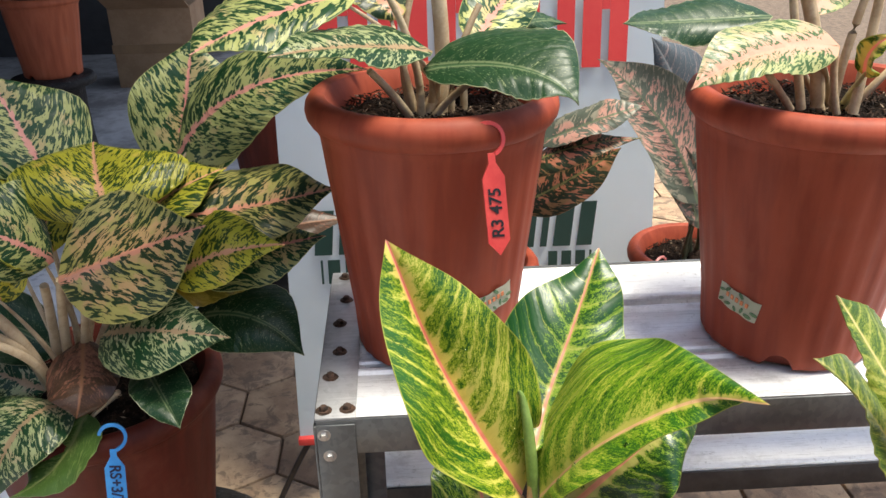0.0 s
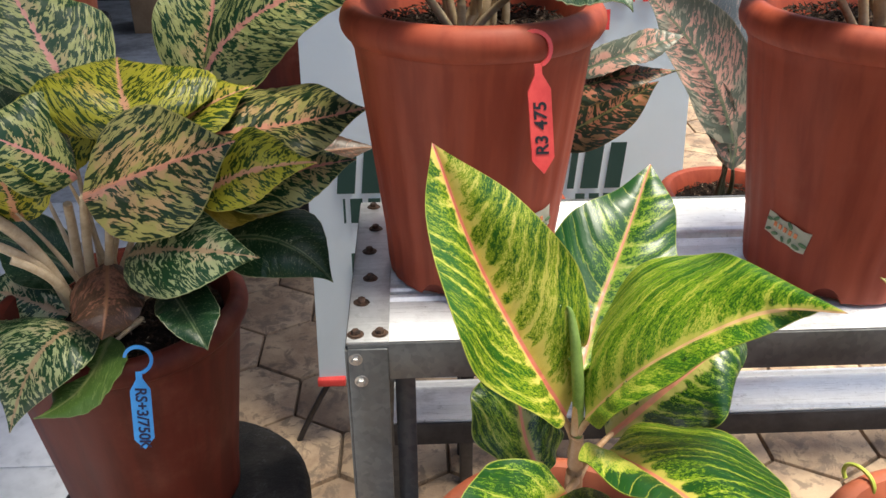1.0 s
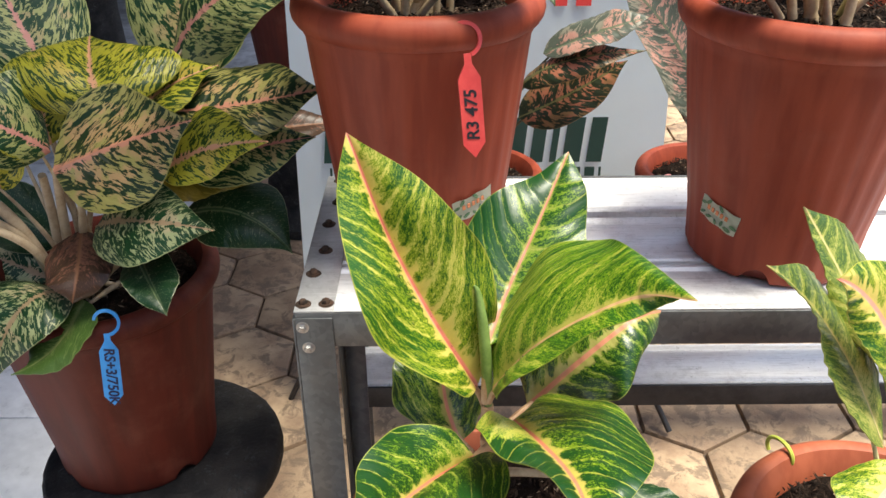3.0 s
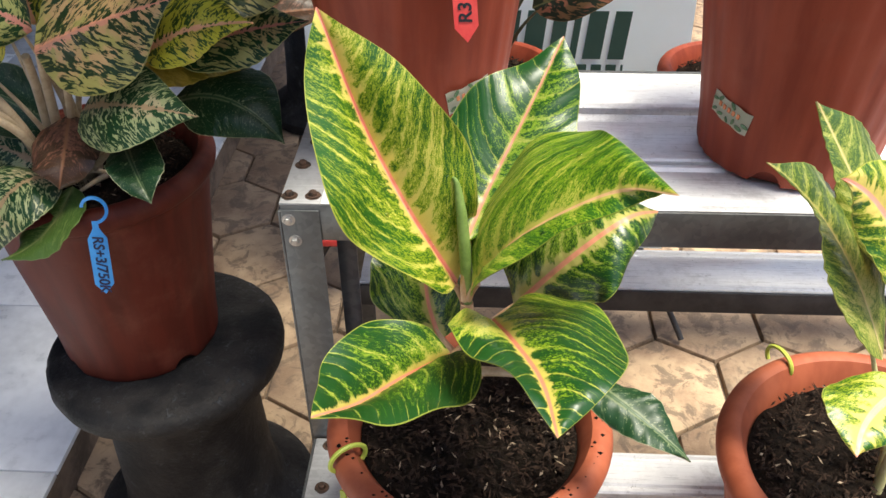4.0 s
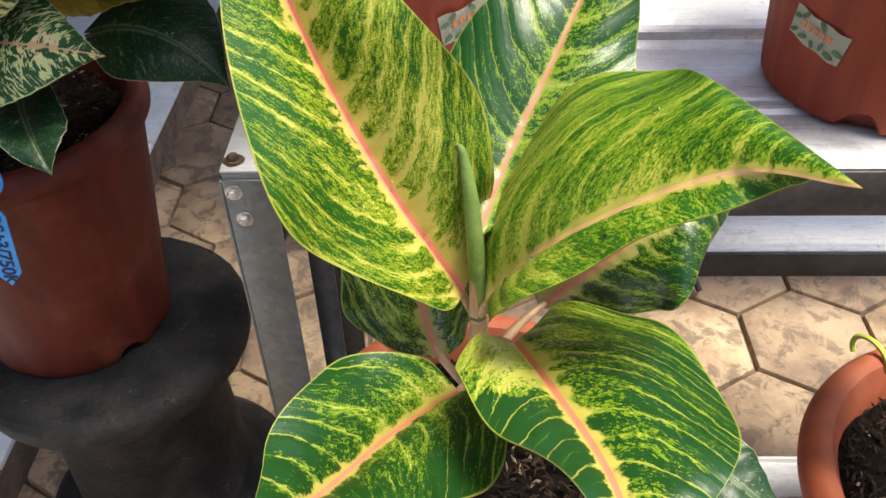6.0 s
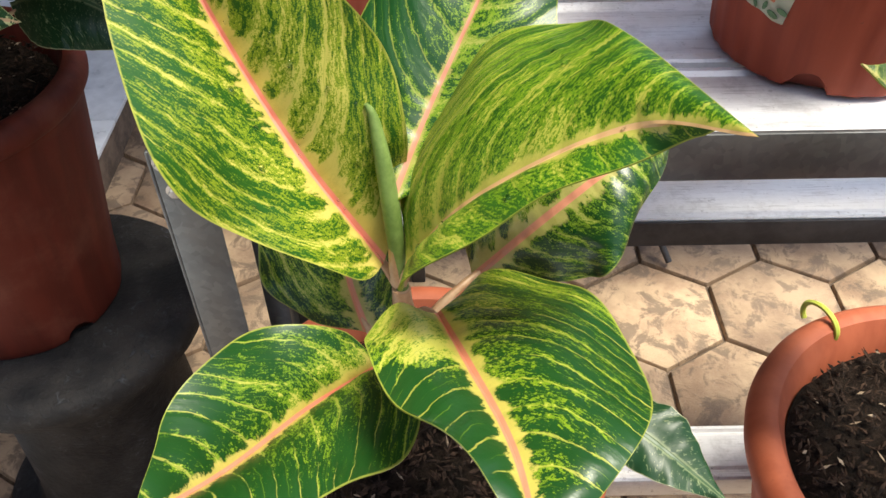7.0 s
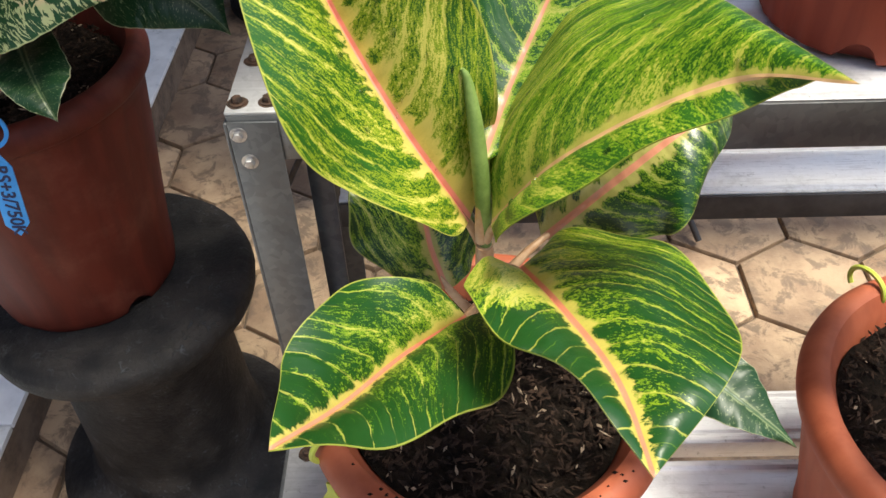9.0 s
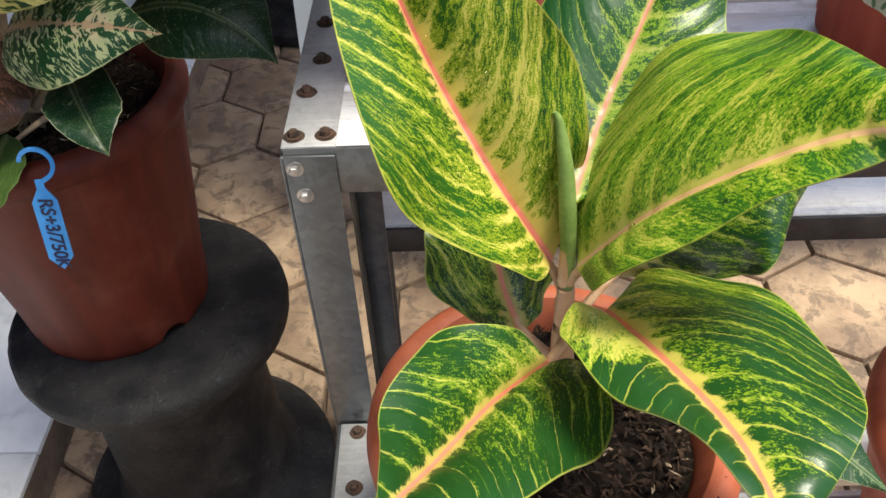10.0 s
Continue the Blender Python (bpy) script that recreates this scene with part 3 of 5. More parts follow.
def leaf(plant, base, mid, tip, left, right, kind, stalk=None, wide=0.40, bulge=0.10, spread=1.0, n=30, m=9):
    """A leaf on the plant: its midrib goes from base over mid to tip; left and right are its edges where it is widest."""
    o = plant.location
    a, b, c, l, r = (Vector(p) - o for p in (base, mid, tip, left, right))
    seed = (a.x * 91 + c.z * 57 + c.x * 33) % 7
    at_wide = curve3(a, b, c, wide)
    arms = ((l - at_wide) * spread, (r - at_wide) * spread)
    length = (b - a).length + (c - b).length
    main = (c - a).normalized()
    up = arms[1].cross(arms[0])
    up = up.normalized() if up.length > 1e-7 else Vector((0, 0, 1))
    if up.z < 0:
        up = -up
    along = (curve3(a, b, c, wide + 0.01) - curve3(a, b, c, wide - 0.01)).normalized()
    turns = [1 if along.cross(arm - along * arm.dot(along)).dot(up) >= 0 else -1 for arm in arms]
    bm = bmesh.new()
    blade, metric = bm.loops.layers.uv.new("blade"), bm.loops.layers.uv.new("metric")
    grid, info = [], {}
    for i in range(n + 1):
        v = i / n
        rib = curve3(a, b, c, v)
        d = (curve3(a, b, c, v + 0.01) - curve3(a, b, c, v - 0.01)).normalized()
        row = []
        for j in range(-m, m + 1):
            u = j / m
            arm = arms[0] if u < 0 else arms[1]
            arm = arm - d * arm.dot(d) * 0.75
            k = abs(u)
            w = outline(v, wide) * (1 + 0.055 * k * math.sin(v * 8.5 + seed * 2.3 + (1.9 if u < 0 else 0)))
            p = rib + arm * (k * w)
            nrm = d.cross(arm) * (turns[0] if u < 0 else turns[1])
            nrm = nrm.normalized() if nrm.length > 1e-7 else up
            p += nrm * (bulge * arm.length * w * (math.sin(math.pi * k) * 0.9 - 0.35 * k * k))
            # ripples between the side veins and a slow wave of the margin
            p += nrm * (0.0010 * w * k * math.sin(v * length * 88 * 6.283 - k * 4))
            p += nrm * (0.0050 * k * k * w * math.sin(v * 9 + seed * 2 + (2 if u < 0 else 0)))
            p += nrm * (0.002 * noise.noise(Vector((v * 5, u * 2, seed * 3))) * k)
            # rounded lobes reach behind the base
            p -= d * (0.10 * length * k ** 1.4 * max(0.0, 1 - v * 2.8))
            vert = bm.verts.new(p)
            row.append(vert)
            info[vert] = (u, v, u * arm.length * w, v * length)
        grid.append(row)
    top = []
    for p, q in zip(grid, grid[1:]):
        for k in range(2 * m):
            quad = [p[k], p[k + 1], q[k + 1], q[k]]
            top.append(bm.faces.new(quad))
    for f in top:
        for loop in f.loops:
            u, v, x, y = info[loop.vert]
            loop[blade].uv, loop[metric].uv = (u, v), (x, y)
    lower = {}
    for row in grid:
        for vert in row:
            lower[vert] = bm.verts.new(vert.co - up * 0.0008)
    for f in top:
        g = bm.faces.new([lower[x] for x in reversed(f.verts)])
        for loop, source in zip(g.loops, reversed(list(f.loops))):
            loop[blade].uv, loop[metric].uv = source[blade].uv, source[metric].uv
    border = [grid[0][k] for k in range(2 * m + 1)] + [row[-1] for row in grid[1:]] + [grid[-1][k] for k in range(2 * m - 1, -1, -1)] + [row[0] for row in grid[-2:0:-1]]
    for p, q in zip(border, border[1:] + border[:1]):
        if p is not q:
            g = bm.faces.new((q, p, lower[p], lower[q]))
            for loop in g.loops:
                loop[blade].uv, loop[metric].uv = (1.0, 0.5), (0.03, 0.05)
    ob = part("leaf", bm, LEAF[kind], plant)
    if stalk is not None:
        foot = Vector(stalk) - o
        rng = random.Random(int(abs(a.x * 7919 + a.z * 104729) * 10))
        half = foot.lerp(a, 0.5) + Vector((rng.uniform(-0.008, 0.008), rng.uniform(-0.008, 0.008), 0.10 * (a - foot).length * 0.5))
        part("stalk", tube((foot, half, a + main * 0.010 - up * 0.0022), (0.0046, 0.0012)), STEMS.get(kind, STEM), plant)
    return ob

def flow(points, t):
    """The point at t, 0 to 1, on a smooth line through the points."""
    k = len(points) - 1
    i = min(int(t * k), k - 1)
    f = t * k - i
    a = points[i - 1] if i else 2 * points[0] - points[1]
    b, c = points[i], points[i + 1]
    d = points[i + 2] if i + 2 <= k else 2 * points[k] - points[k - 1]
    return 0.5 * (2 * b + (c - a) * f + (2 * a - 5 * b + 4 * c - d) * f * f + (3 * b - a - 3 * c + d) * f ** 3)


def broad_leaf(plant, rib, left, right, kind, stalk_foot, bulge=0.12, drops=0, n=56, m=14):
    """A large leaf spanned between its midrib and its two margins, each a smooth line from the base to the tip."""
    o = plant.location
    rib = [Vector(p) - o for p in rib]
    sides = [[rib[0]] + [Vector(p) - o for p in side] + [rib[-1]] for side in (left, right)]
    seed = (rib[0].x * 91 + rib[-1].z * 57 + rib[-1].x * 33) % 7
    length = sum((flow(rib, (i + 1) / 24) - flow(rib, i / 24)).length for i in range(24))
    bm = bmesh.new()
    blade, metric = bm.loops.layers.uv.new("blade"), bm.loops.layers.uv.new("metric")
    grid, info, facing = [], {}, []
    for i in range(n + 1):
        v = i / n
        c = flow(rib, v)
        d = (flow(rib, min(1, v + 0.01)) - flow(rib, max(0, v - 0.01))).normalized()
        arms = [flow(side, v) - c for side in sides]
        up = d.cross(arms[0] - arms[1])
        up = up.normalized() if up.length > 1e-6 else (facing[-1] if facing else Vector((0, 0, 1)))
        if up.dot(Vector((0, -0.7, 0.7))) < 0:
            up = -up
        facing.append(up)
        row = []
        for j in range(-m, m + 1):
            u = j / m
            k = abs(u)
            arm = arms[0] if u < 0 else arms[1]
            across = arm - d * arm.dot(d)
            nrm = d.cross(across) if across.length > 1e-6 else up
            nrm = nrm.normalized()
            nrm = nrm if nrm.dot(up) >= 0 else -nrm
            w = across.length
            p = c + arm * k + nrm * (bulge * w * math.sin(math.pi * k) * (1 - 0.35 * k))
            y = v * length + arm.dot(d) * k
            # raised quilting between the sunken side veins, and a slow wave of the margin
            s = y - 0.16 * w * k - 21 * (w * k) ** 2
            p += nrm * (0.0004 * math.sin(math.pi * k) * math.cos(s * 50 * 6.283) * min(1.0, w / 0.02))
            p += nrm * (0.0030 * k ** 3 * min(1.0, w / 0.03) * math.sin(v * 21 + seed * 2 + (2 if u < 0 else 0)))
            vert = bm.verts.new(p)
            row.append(vert)
            info[vert] = (u, v, (w * k) * (-1 if u < 0 else 1), y)
        grid.append(row)
    top = [bm.faces.new((p[k], p[k + 1], q[k + 1], q[k])) for p, q in zip(grid, grid[1:]) for k in range(2 * m)]
    for f in top:
        for loop in f.loops:
            u, v, x, y = info[loop.vert]
            loop[blade].uv, loop[metric].uv = (u, v), (x, y)
    lower = {vert: bm.verts.new(vert.co - facing[i] * 0.0007) for i, row in enumerate(grid) for vert in row}
    for f in top:
        g = bm.faces.new([lower[x] for x in reversed(f.verts)])
        for loop, source in zip(g.loops, reversed(list(f.loops))):
            loop[blade].uv, loop[metric].uv = source[blade].uv, source[metric].uv
    for line in ([row[0] for row in grid], [row[-1] for row in grid]):
        for p, q in zip(line, line[1:]):
            g = bm.faces.new((q, p, lower[p], lower[q]))
            for loop in g.loops:
                loop[blade].uv, loop[metric].uv = (1.0, 0.5), (0.03, 0.05)
    wet = bmesh.new()
    rng = random.Random(int(seed * 1000))
    for _ in range(drops):
        i, j = rng.randrange(10, n - 14), rng.randrange(3, 2 * m - 3)
        at, e1, e2 = grid[i][j].co, grid[i + 1][j].co, grid[i][j + 1].co
        at = at.lerp(e1, rng.random()).lerp(e2, rng.random() * 0.5)
        size = rng.choice((0.0007, 0.0009, 0.0012, 0.0018))
        ball = bmesh.ops.create_icosphere(wet, subdivisions=2, radius=1.0)["verts"]
        turn = facing[i].to_track_quat("Z", "Y").to_matrix().to_4x4()
        bmesh.ops.transform(wet, matrix=Matrix.Translation(at) @ turn @ Matrix.Diagonal((size, size * rng.uniform(1, 1.5), size * 0.55, 1)), verts=ball)
    bmesh.ops.remove_doubles(bm, verts=bm.verts, dist=1e-6)
    ob = part("leaf", bm, LEAF[kind], plant)
    if drops:
        tagged(part("water_drop", wet, WATER, ob, "clear water drops"), kind="stuff")
    else:
        wet.free()
    foot, a = Vector(stalk_foot) - o, rib[0]
    main = (rib[1] - rib[0]).normalized()
    half = foot.lerp(a, 0.55) + Vector((0, 0, 0.06 * (a - foot).length)) - main * 0.004
    part("stalk", tube((foot, half, a + main * 0.008 - facing[2] * 0.0018), (0.0042, 0.0020)), STEM_PINK, plant)
    return ob


def rolled_leaf(plant, points, width):
    """A young leaf still rolled up: a slim spindle with an overlapping seam and a hooked tip."""
    o = plant.location
    pts = [Vector(p) - o for p in points]
    bm = bmesh.new()
    rings, seg = [], 20
    for i in range(31):
        t = i / 30
        at = flow(pts, t)
        d = (flow(pts, min(1, t + 0.02)) - flow(pts, max(0, t - 0.02))).normalized()
        a = d.cross(Vector((0, 1, 0))).normalized()
        b = d.cross(a)
        r = width * (0.55 + 0.45 * math.sin(math.pi * min(1, t * 1.25))) * (1 - t ** 3.5) + 0.0009
        rings.append([bm.verts.new(at + (a * math.cos(6.2832 * k / seg) + b * math.sin(6.2832 * k / seg)) * r * (1 + 0.28 * ((k + 2 + i * 0.12) % seg) / seg)) for k in range(seg)])
    for p, q in zip(rings, rings[1:]):
        for k in range(seg):
            bm.faces.new((p[k], p[(k + 1) % seg], q[(k + 1) % seg], q[k]))
    bm.faces.new(rings[0][::-1]), bm.faces.new(rings[-1])
    return part("rolled_leaf", bm, SPROUT, plant, "young rolled-up green leaf")


def stalk(plant, points, radii, mat=None):
    o = plant.location
    return part("stalk", tube([Vector(p) - o for p in points], radii), mat or STEM, plant)


def pot(name, label, place, rim, foot, height, mat, flutes=30, category="potted plant", lip=0.017, notch=0.3, crumbs=0):
    """A fluted plastic flower pot with a rolled rim, drainage notches and soil; an Empty at its base is the plant."""
    ob = thing(name, label, category, place)
    top = height

    def shape(r, z, a):
        if z < top - 2.6 * lip and r > foot * 0.8:
            r *= 1 + 0.013 * abs(math.cos(a * flutes / 2)) - 0.008
        if z < 0.02:
            d = abs((a - notch) % (math.pi / 2) - math.pi / 4) * r
            if d < 0.013:
                z = max(z, 0.015 * math.sqrt(1 - (d / 0.013) ** 2))
        return r, z

    wall = 0.004
    body = [(foot * 0.985, 0.0), (foot, 0.003), (foot + 0.001, 0.010), (foot + 0.0015, 0.018)]
    for i in range(1, 9):
        t = i / 8
        body.append((foot + (rim - lip * 0.75 - foot) * t, 0.018 + (top - 2.6 * lip - 0.018) * t))
    body += [(rim - lip * 0.72, top - 2.3 * lip), (rim - lip * 0.55, top - 1.95 * lip)]
    for i in range(9):
        t = -1.25 + i * (math.pi + 0.5) / 8 * 0.92
        body.append((rim - lip * 0.75 + lip * 0.75 * math.cos(t), top - lip * 0.9 + lip * 0.9 * math.sin(t)))
    inner = rim - lip * 1.55
    body += [(inner, top - lip * 0.9), (inner - 0.002, top - lip * 1.6), (inner - 0.014, top - 0.06), (foot - 0.008, 0.03), (foot - 0.012, 0.012)]
    part("pot", lathe(body, 120, shape), mat, ob)
    level = top - lip * 1.5
    bm = bmesh.new()
    rings, seg = 14, 48
    rows = []
    for i in range(rings + 1):
        rr = (inner - 0.003) * i / rings
        rows.append([bm.verts.new((rr * math.cos(6.2832 * k / seg), rr * math.sin(6.2832 * k / seg), level - 0.003 + 0.009 * noise.noise(Vector((rr * 22 * math.cos(6.2832 * k / seg) + place[0] * 9, rr * 22 * math.sin(6.2832 * k / seg), 0.3))) + 0.004 * noise.noise(Vector((rr * 90 * math.cos(6.2832 * k / seg), rr * 90 * math.sin(6.2832 * k / seg), 1.3))))) for k in range(seg)])
    for p, q in zip(rows, rows[1:]):
        for k in range(seg):
            bm.faces.new((p[k], p[(k + 1) % seg], q[(k + 1) % seg], q[k]))
    bmesh.ops.remove_doubles(bm, verts=rows[0], dist=1e-6)
    soil = part("soil", bm, SOIL, ob, "dark crumbly potting soil")
    for word, mat2, count, size in (("husk", CHIP, 1500, 0.0036), ("straw", STRAW, 80, 0.0032)):
        rng = random.Random(int(place[0] * 1000) + count)
        verts, faces = [], []
        for _ in range(count):
            rr, aa = (inner - 0.006) * math.sqrt(rng.random()), rng.random() * 6.2832
            m3 = Matrix.Translation((rr * math.cos(aa), rr * math.sin(aa), level + 0.0035 + rng.random() * 0.003)) @ Euler((rng.uniform(-0.7, 0.7), rng.uniform(-0.7, 0.7), rng.random() * 6.28)).to_matrix().to_4x4()
            lx, ly, lz = size * rng.uniform(0.5, 1.7), size * rng.uniform(0.15, 0.5), size * rng.uniform(0.1, 0.35)
            k = len(verts)
            verts += [m3 @ Vector(p) for p in ((-lx, 0, 0), (0, -ly, 0), (lx, 0, 0), (0, ly, 0), (0, 0, lz), (0, 0, -lz))]
            faces += [(k + i, k + (i + 1) % 4, k + 4) for i in range(4)] + [(k + (i + 1) % 4, k + i, k + 5) for i in range(4)]
        me = bpy.data.meshes.new(word)
        me.from_pydata(verts, [], faces)
        me.materials.append(mat2)
        bits = new(word, me)
        bits.parent = soil
        tagged(bits, kind="stuff")
    if crumbs:
        rng = random.Random(11)
        verts, faces = [], []
        for _ in range(crumbs):
            aa, size = rng.uniform(3.4, 6.6), rng.uniform(0.0008, 0.0026)
            rr = rim - lip * rng.uniform(0.5, 1.1)
            k = len(verts)
            cx, cy, cz = rr * math.cos(aa), rr * math.sin(aa), top - 0.0005
            verts += [(cx + size * px, cy + size * py * rng.uniform(0.4, 1), cz + size * 0.5 * pz) for px, py, pz in ((-1, 0, 0), (0, -1, 0), (1, 0, 0), (0, 1, 0), (0, 0, 1), (0, 0, -1))]
            faces += [(k + i, k + (i + 1) % 4, k + 4) for i in range(4)] + [(k + (i + 1) % 4, k + i, k + 5) for i in range(4)]
        me = bpy.data.meshes.new("soil_crumb")
        me.from_pydata(verts, [], faces)
        me.materials.append(SOIL)
        bits = new("soil_crumb", me)
        bits.parent = ob
        tagged(bits, kind="stuff")
    return ob


# ---- ground ----
SIDE = 0.126
ground = tagged(new("ground", mesh_of("ground", box(-60, 60, -60, 60, -0.30, -0.012), GROUT, False)), "sandy joints under a hexagonal paver floor", "floor", kind="structure")

# raised white tiled floor
terrace = tagged(new("floor_terrace", mesh_of("floor_terrace", box(-4.6, -0.597, -2.0, 5.6, -0.012, 0.070), RISER, False)), "raised floor edge with a mossy brown kerb", "floor", kind="structure")

tagged(new("floor_yard", mesh_of("floor_yard", box(-4.6, -0.597, 2.452, 5.6, 0.0705, 0.079), CONCRETE, False)), "stained grey concrete behind the white tiles", "floor", kind="structure")

# ---- back wall, and added walls and slabs out of view that cut the daylight ----
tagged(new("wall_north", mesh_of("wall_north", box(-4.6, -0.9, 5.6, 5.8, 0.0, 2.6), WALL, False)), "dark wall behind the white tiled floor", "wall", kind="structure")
tagged(new("wall_west", mesh_of("wall_west", box(-4.8, -4.6, -2.0, 5.8, 0.0, 2.6), WALL, False)), "dark unseen side wall, added to close and shade the terrace", "wall", kind="structure")
# added behind the camera to hold sky light off the left side
tagged(new("wall_south", mesh_of("wall_south", box(-4.8, -0.10, -2.4, -2.2, 0.0, 2.6), WALL, False)), "dark unseen wall, added to block sky light from the left", "wall", kind="structure")
# added overhead, out of view: keeps sun and sky off the terrace
tagged(new("ceiling", mesh_of("ceiling", box(-4.8, -0.15, 0.30, 5.8, 2.6, 2.7), WALL, False)), "unseen slab, added to shade the white tiled terrace", "ceiling", kind="structure")

# two more added slabs; their edges set where the sun's shade ends
tagged(new("awning", mesh_of("awning", box(-0.15, 0.25, 0.30, 1.25, 2.605, 2.66), WALL, False)), "unseen slab, added to shade the left plant", "roof", kind="structure")
tagged(new("awning_back", mesh_of("awning_back", box(-0.15, 0.85, 1.252, 5.8, 2.605, 2.66), WALL, False)), "wider unseen slab, added to shade the left pavers", "roof", kind="structure")

# ---- galvanised rack ----
rack = thing("plant_rack", "stepped galvanised steel plant rack with bolted corners", "rack", (0.45, 0.80, 0.0))
RX0, RX1 = -0.111, 1.25


def rack_part(name, bm, mat=ZINC_SHADED, label="", parent=None):
    bmesh.ops.translate(bm, verts=bm.verts, vec=-rack.location)
    return part(name, bm, mat, parent or rack, label)


def slat(y0, y1, z, x0, x1, name="slat"):
    """A rolled channel with raised lips and two grooves along it."""
    bm = bmesh.new()
    w = y1 - y0
    prof = [(0, -0.026), (0, -0.002), (0.002, 0), (0.10 * w, 0), (0.14 * w, -0.003), (0.19 * w, -0.003), (0.23 * w, -0.0005), (0.80 * w, -0.0005), (0.84 * w, -0.003), (0.88 * w, -0.003), (0.92 * w, 0), (w - 0.002, 0), (w, -0.002), (w, -0.026), (w - 0.002, -0.026), (w - 0.002, -0.005), (0.002, -0.005), (0.002, -0.026)]
    ends = [[bm.verts.new((x, y0 + py, z + pz)) for py, pz in prof] for x in (x0, x1)]
    k = len(prof)
    for i in range(k):
        bm.faces.new((ends[0][i], ends[0][(i + 1) % k], ends[1][(i + 1) % k], ends[1][i]))
    bm.faces.new(ends[0][::-1]), bm.faces.new(ends[1])
    return rack_part(name, bm, ZINC_LIT)


TOP = 0.740
for y0, y1 in ((0.660, 0.742), (0.750, 0.846), (0.862, 0.950)):
    slat(y0, y1, TOP, RX0 + 0.012, RX1)
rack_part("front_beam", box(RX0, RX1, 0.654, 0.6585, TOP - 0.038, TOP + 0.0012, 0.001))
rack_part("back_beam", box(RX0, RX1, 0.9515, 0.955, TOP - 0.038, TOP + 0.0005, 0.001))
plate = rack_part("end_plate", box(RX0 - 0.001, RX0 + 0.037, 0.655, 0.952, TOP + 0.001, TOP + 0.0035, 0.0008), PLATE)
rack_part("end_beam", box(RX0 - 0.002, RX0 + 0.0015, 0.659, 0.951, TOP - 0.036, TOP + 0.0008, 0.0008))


def bolt(x, y, z, turn=0.0, front=False, mat=BOLT, parent=None):
    bm = lathe([(0.0040, 0.0), (0.0062, 0.0), (0.0062, 0.0012), (0.0042, 0.0013)], 18)
    if mat is BOLT:
        joined(bm, lathe([(0.0005, 0.0), (0.0078, 0.0), (0.0076, 0.0003), (0.0005, 0.0003)], 22, lambda r, z, a: (r * (1 + 0.10 * noise.noise(Vector((math.cos(a) * 1.6 + x * 90, math.sin(a) * 1.6, y * 90)))), z)))
    head = lathe([(0.0041, 0.0012), (0.0041, 0.0042), (0.0034, 0.0050), (0.0012, 0.0052)], 6)
    joined(bm, head)
    m4 = Matrix.Translation((x, y, z)) @ Matrix.Rotation(turn, 4, "Z")
    if front:
        m4 = Matrix.Translation((x, y, z)) @ Matrix.Rotation(radians(90), 4, "X")
    bmesh.ops.transform(bm, matrix=m4, verts=bm.verts)
    return rack_part("bolt", bm, mat, "", parent)


for i, (bx, by) in enumerate(((-0.104, 0.667), (-0.082, 0.668), (-0.101, 0.722), (-0.094, 0.768), (-0.097, 0.826), (-0.092, 0.880), (-0.096, 0.938))):
    bolt(bx, by, TOP + 0.0035, i * 0.7, parent=None)
bolt(-0.104, 0.652, TOP - 0.013, front=True, mat=SCREW)
bolt(-0.100, 0.652, TOP - 0.037, front=True, mat=SCREW)
for lx in (RX0, RX1 - 0.036):
    for ly, fy in ((0.652, 0.6545), (0.9555, 0.958)):
        rack_part("leg", box(lx, lx + 0.036, ly, fy, 0.0, TOP - 0.003, 0.001))
    rack_part("leg_flange", box(lx - 0.0025, lx, 0.652, 0.690, 0.0, TOP - 0.004, 0.0008))
    rack_part("leg_flange", box(lx - 0.0025, lx, 0.920, 0.958, 0.0, TOP - 0.004, 0.0008))
    rack_part("inner_post", box(lx + 0.040, lx + 0.060, 0.700, 0.7025, 0.02, TOP - 0.03, 0.0008))
# rail under the top, at the back
slat(0.872, 0.958, 0.472, RX0 + 0.030, RX1, "back_rail")
# dark strip painting the shade in the hollow below the rail
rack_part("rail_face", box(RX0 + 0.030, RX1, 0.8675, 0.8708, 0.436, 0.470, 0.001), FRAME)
# lower step
LOW = 0.418
for y0, y1 in ((0.590, 0.646), (0.492, 0.572), (0.395, 0.475)):
    slat(y0, y1, LOW, RX0 + 0.010, RX1, "step_slat")
rack_part("step_plate", box(RX0 + 0.004, RX0 + 0.042, 0.375, 0.650, LOW + 0.001, LOW + 0.0035, 0.0008), PLATE)
rack_part("step_beam", box(RX0 + 0.002, RX1, 0.372, 0.375, LOW - 0.036, LOW + 0.002, 0.001))
rack_part("step_end", box(RX0 + 0.0005, RX0 + 0.004, 0.376, 0.650, LOW - 0.036, LOW + 0.002, 0.001))
for bx, by in ((-0.091, 0.640), (-0.090, 0.582), (-0.092, 0.500), (-0.090, 0.420), (-0.092, 0.388)):
    bolt(bx, by, LOW + 0.0035)
for lx in (RX0 + 0.004, RX1 - 0.036):
    rack_part("leg", box(lx, lx + 0.036, 0.376, 0.379, 0.0, LOW - 0.002, 0.001))

# ---- plants ----
hero = pot("potted_plant", "orange plastic pot with a lime-splashed aglaonema", (0.068, 0.521, LOW + 0.0035), 0.126, 0.090, 0.195, POT_ORANGE, 30, crumbs=60)
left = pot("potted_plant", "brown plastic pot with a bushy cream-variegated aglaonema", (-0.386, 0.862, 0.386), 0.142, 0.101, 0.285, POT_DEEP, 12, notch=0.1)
topa = pot("potted_plant", "terracotta plastic pot with pale-stalked aglaonema on the rack", (0.009, 0.800, TOP + 0.004), 0.1205, 0.083, 0.268, POT, 30)
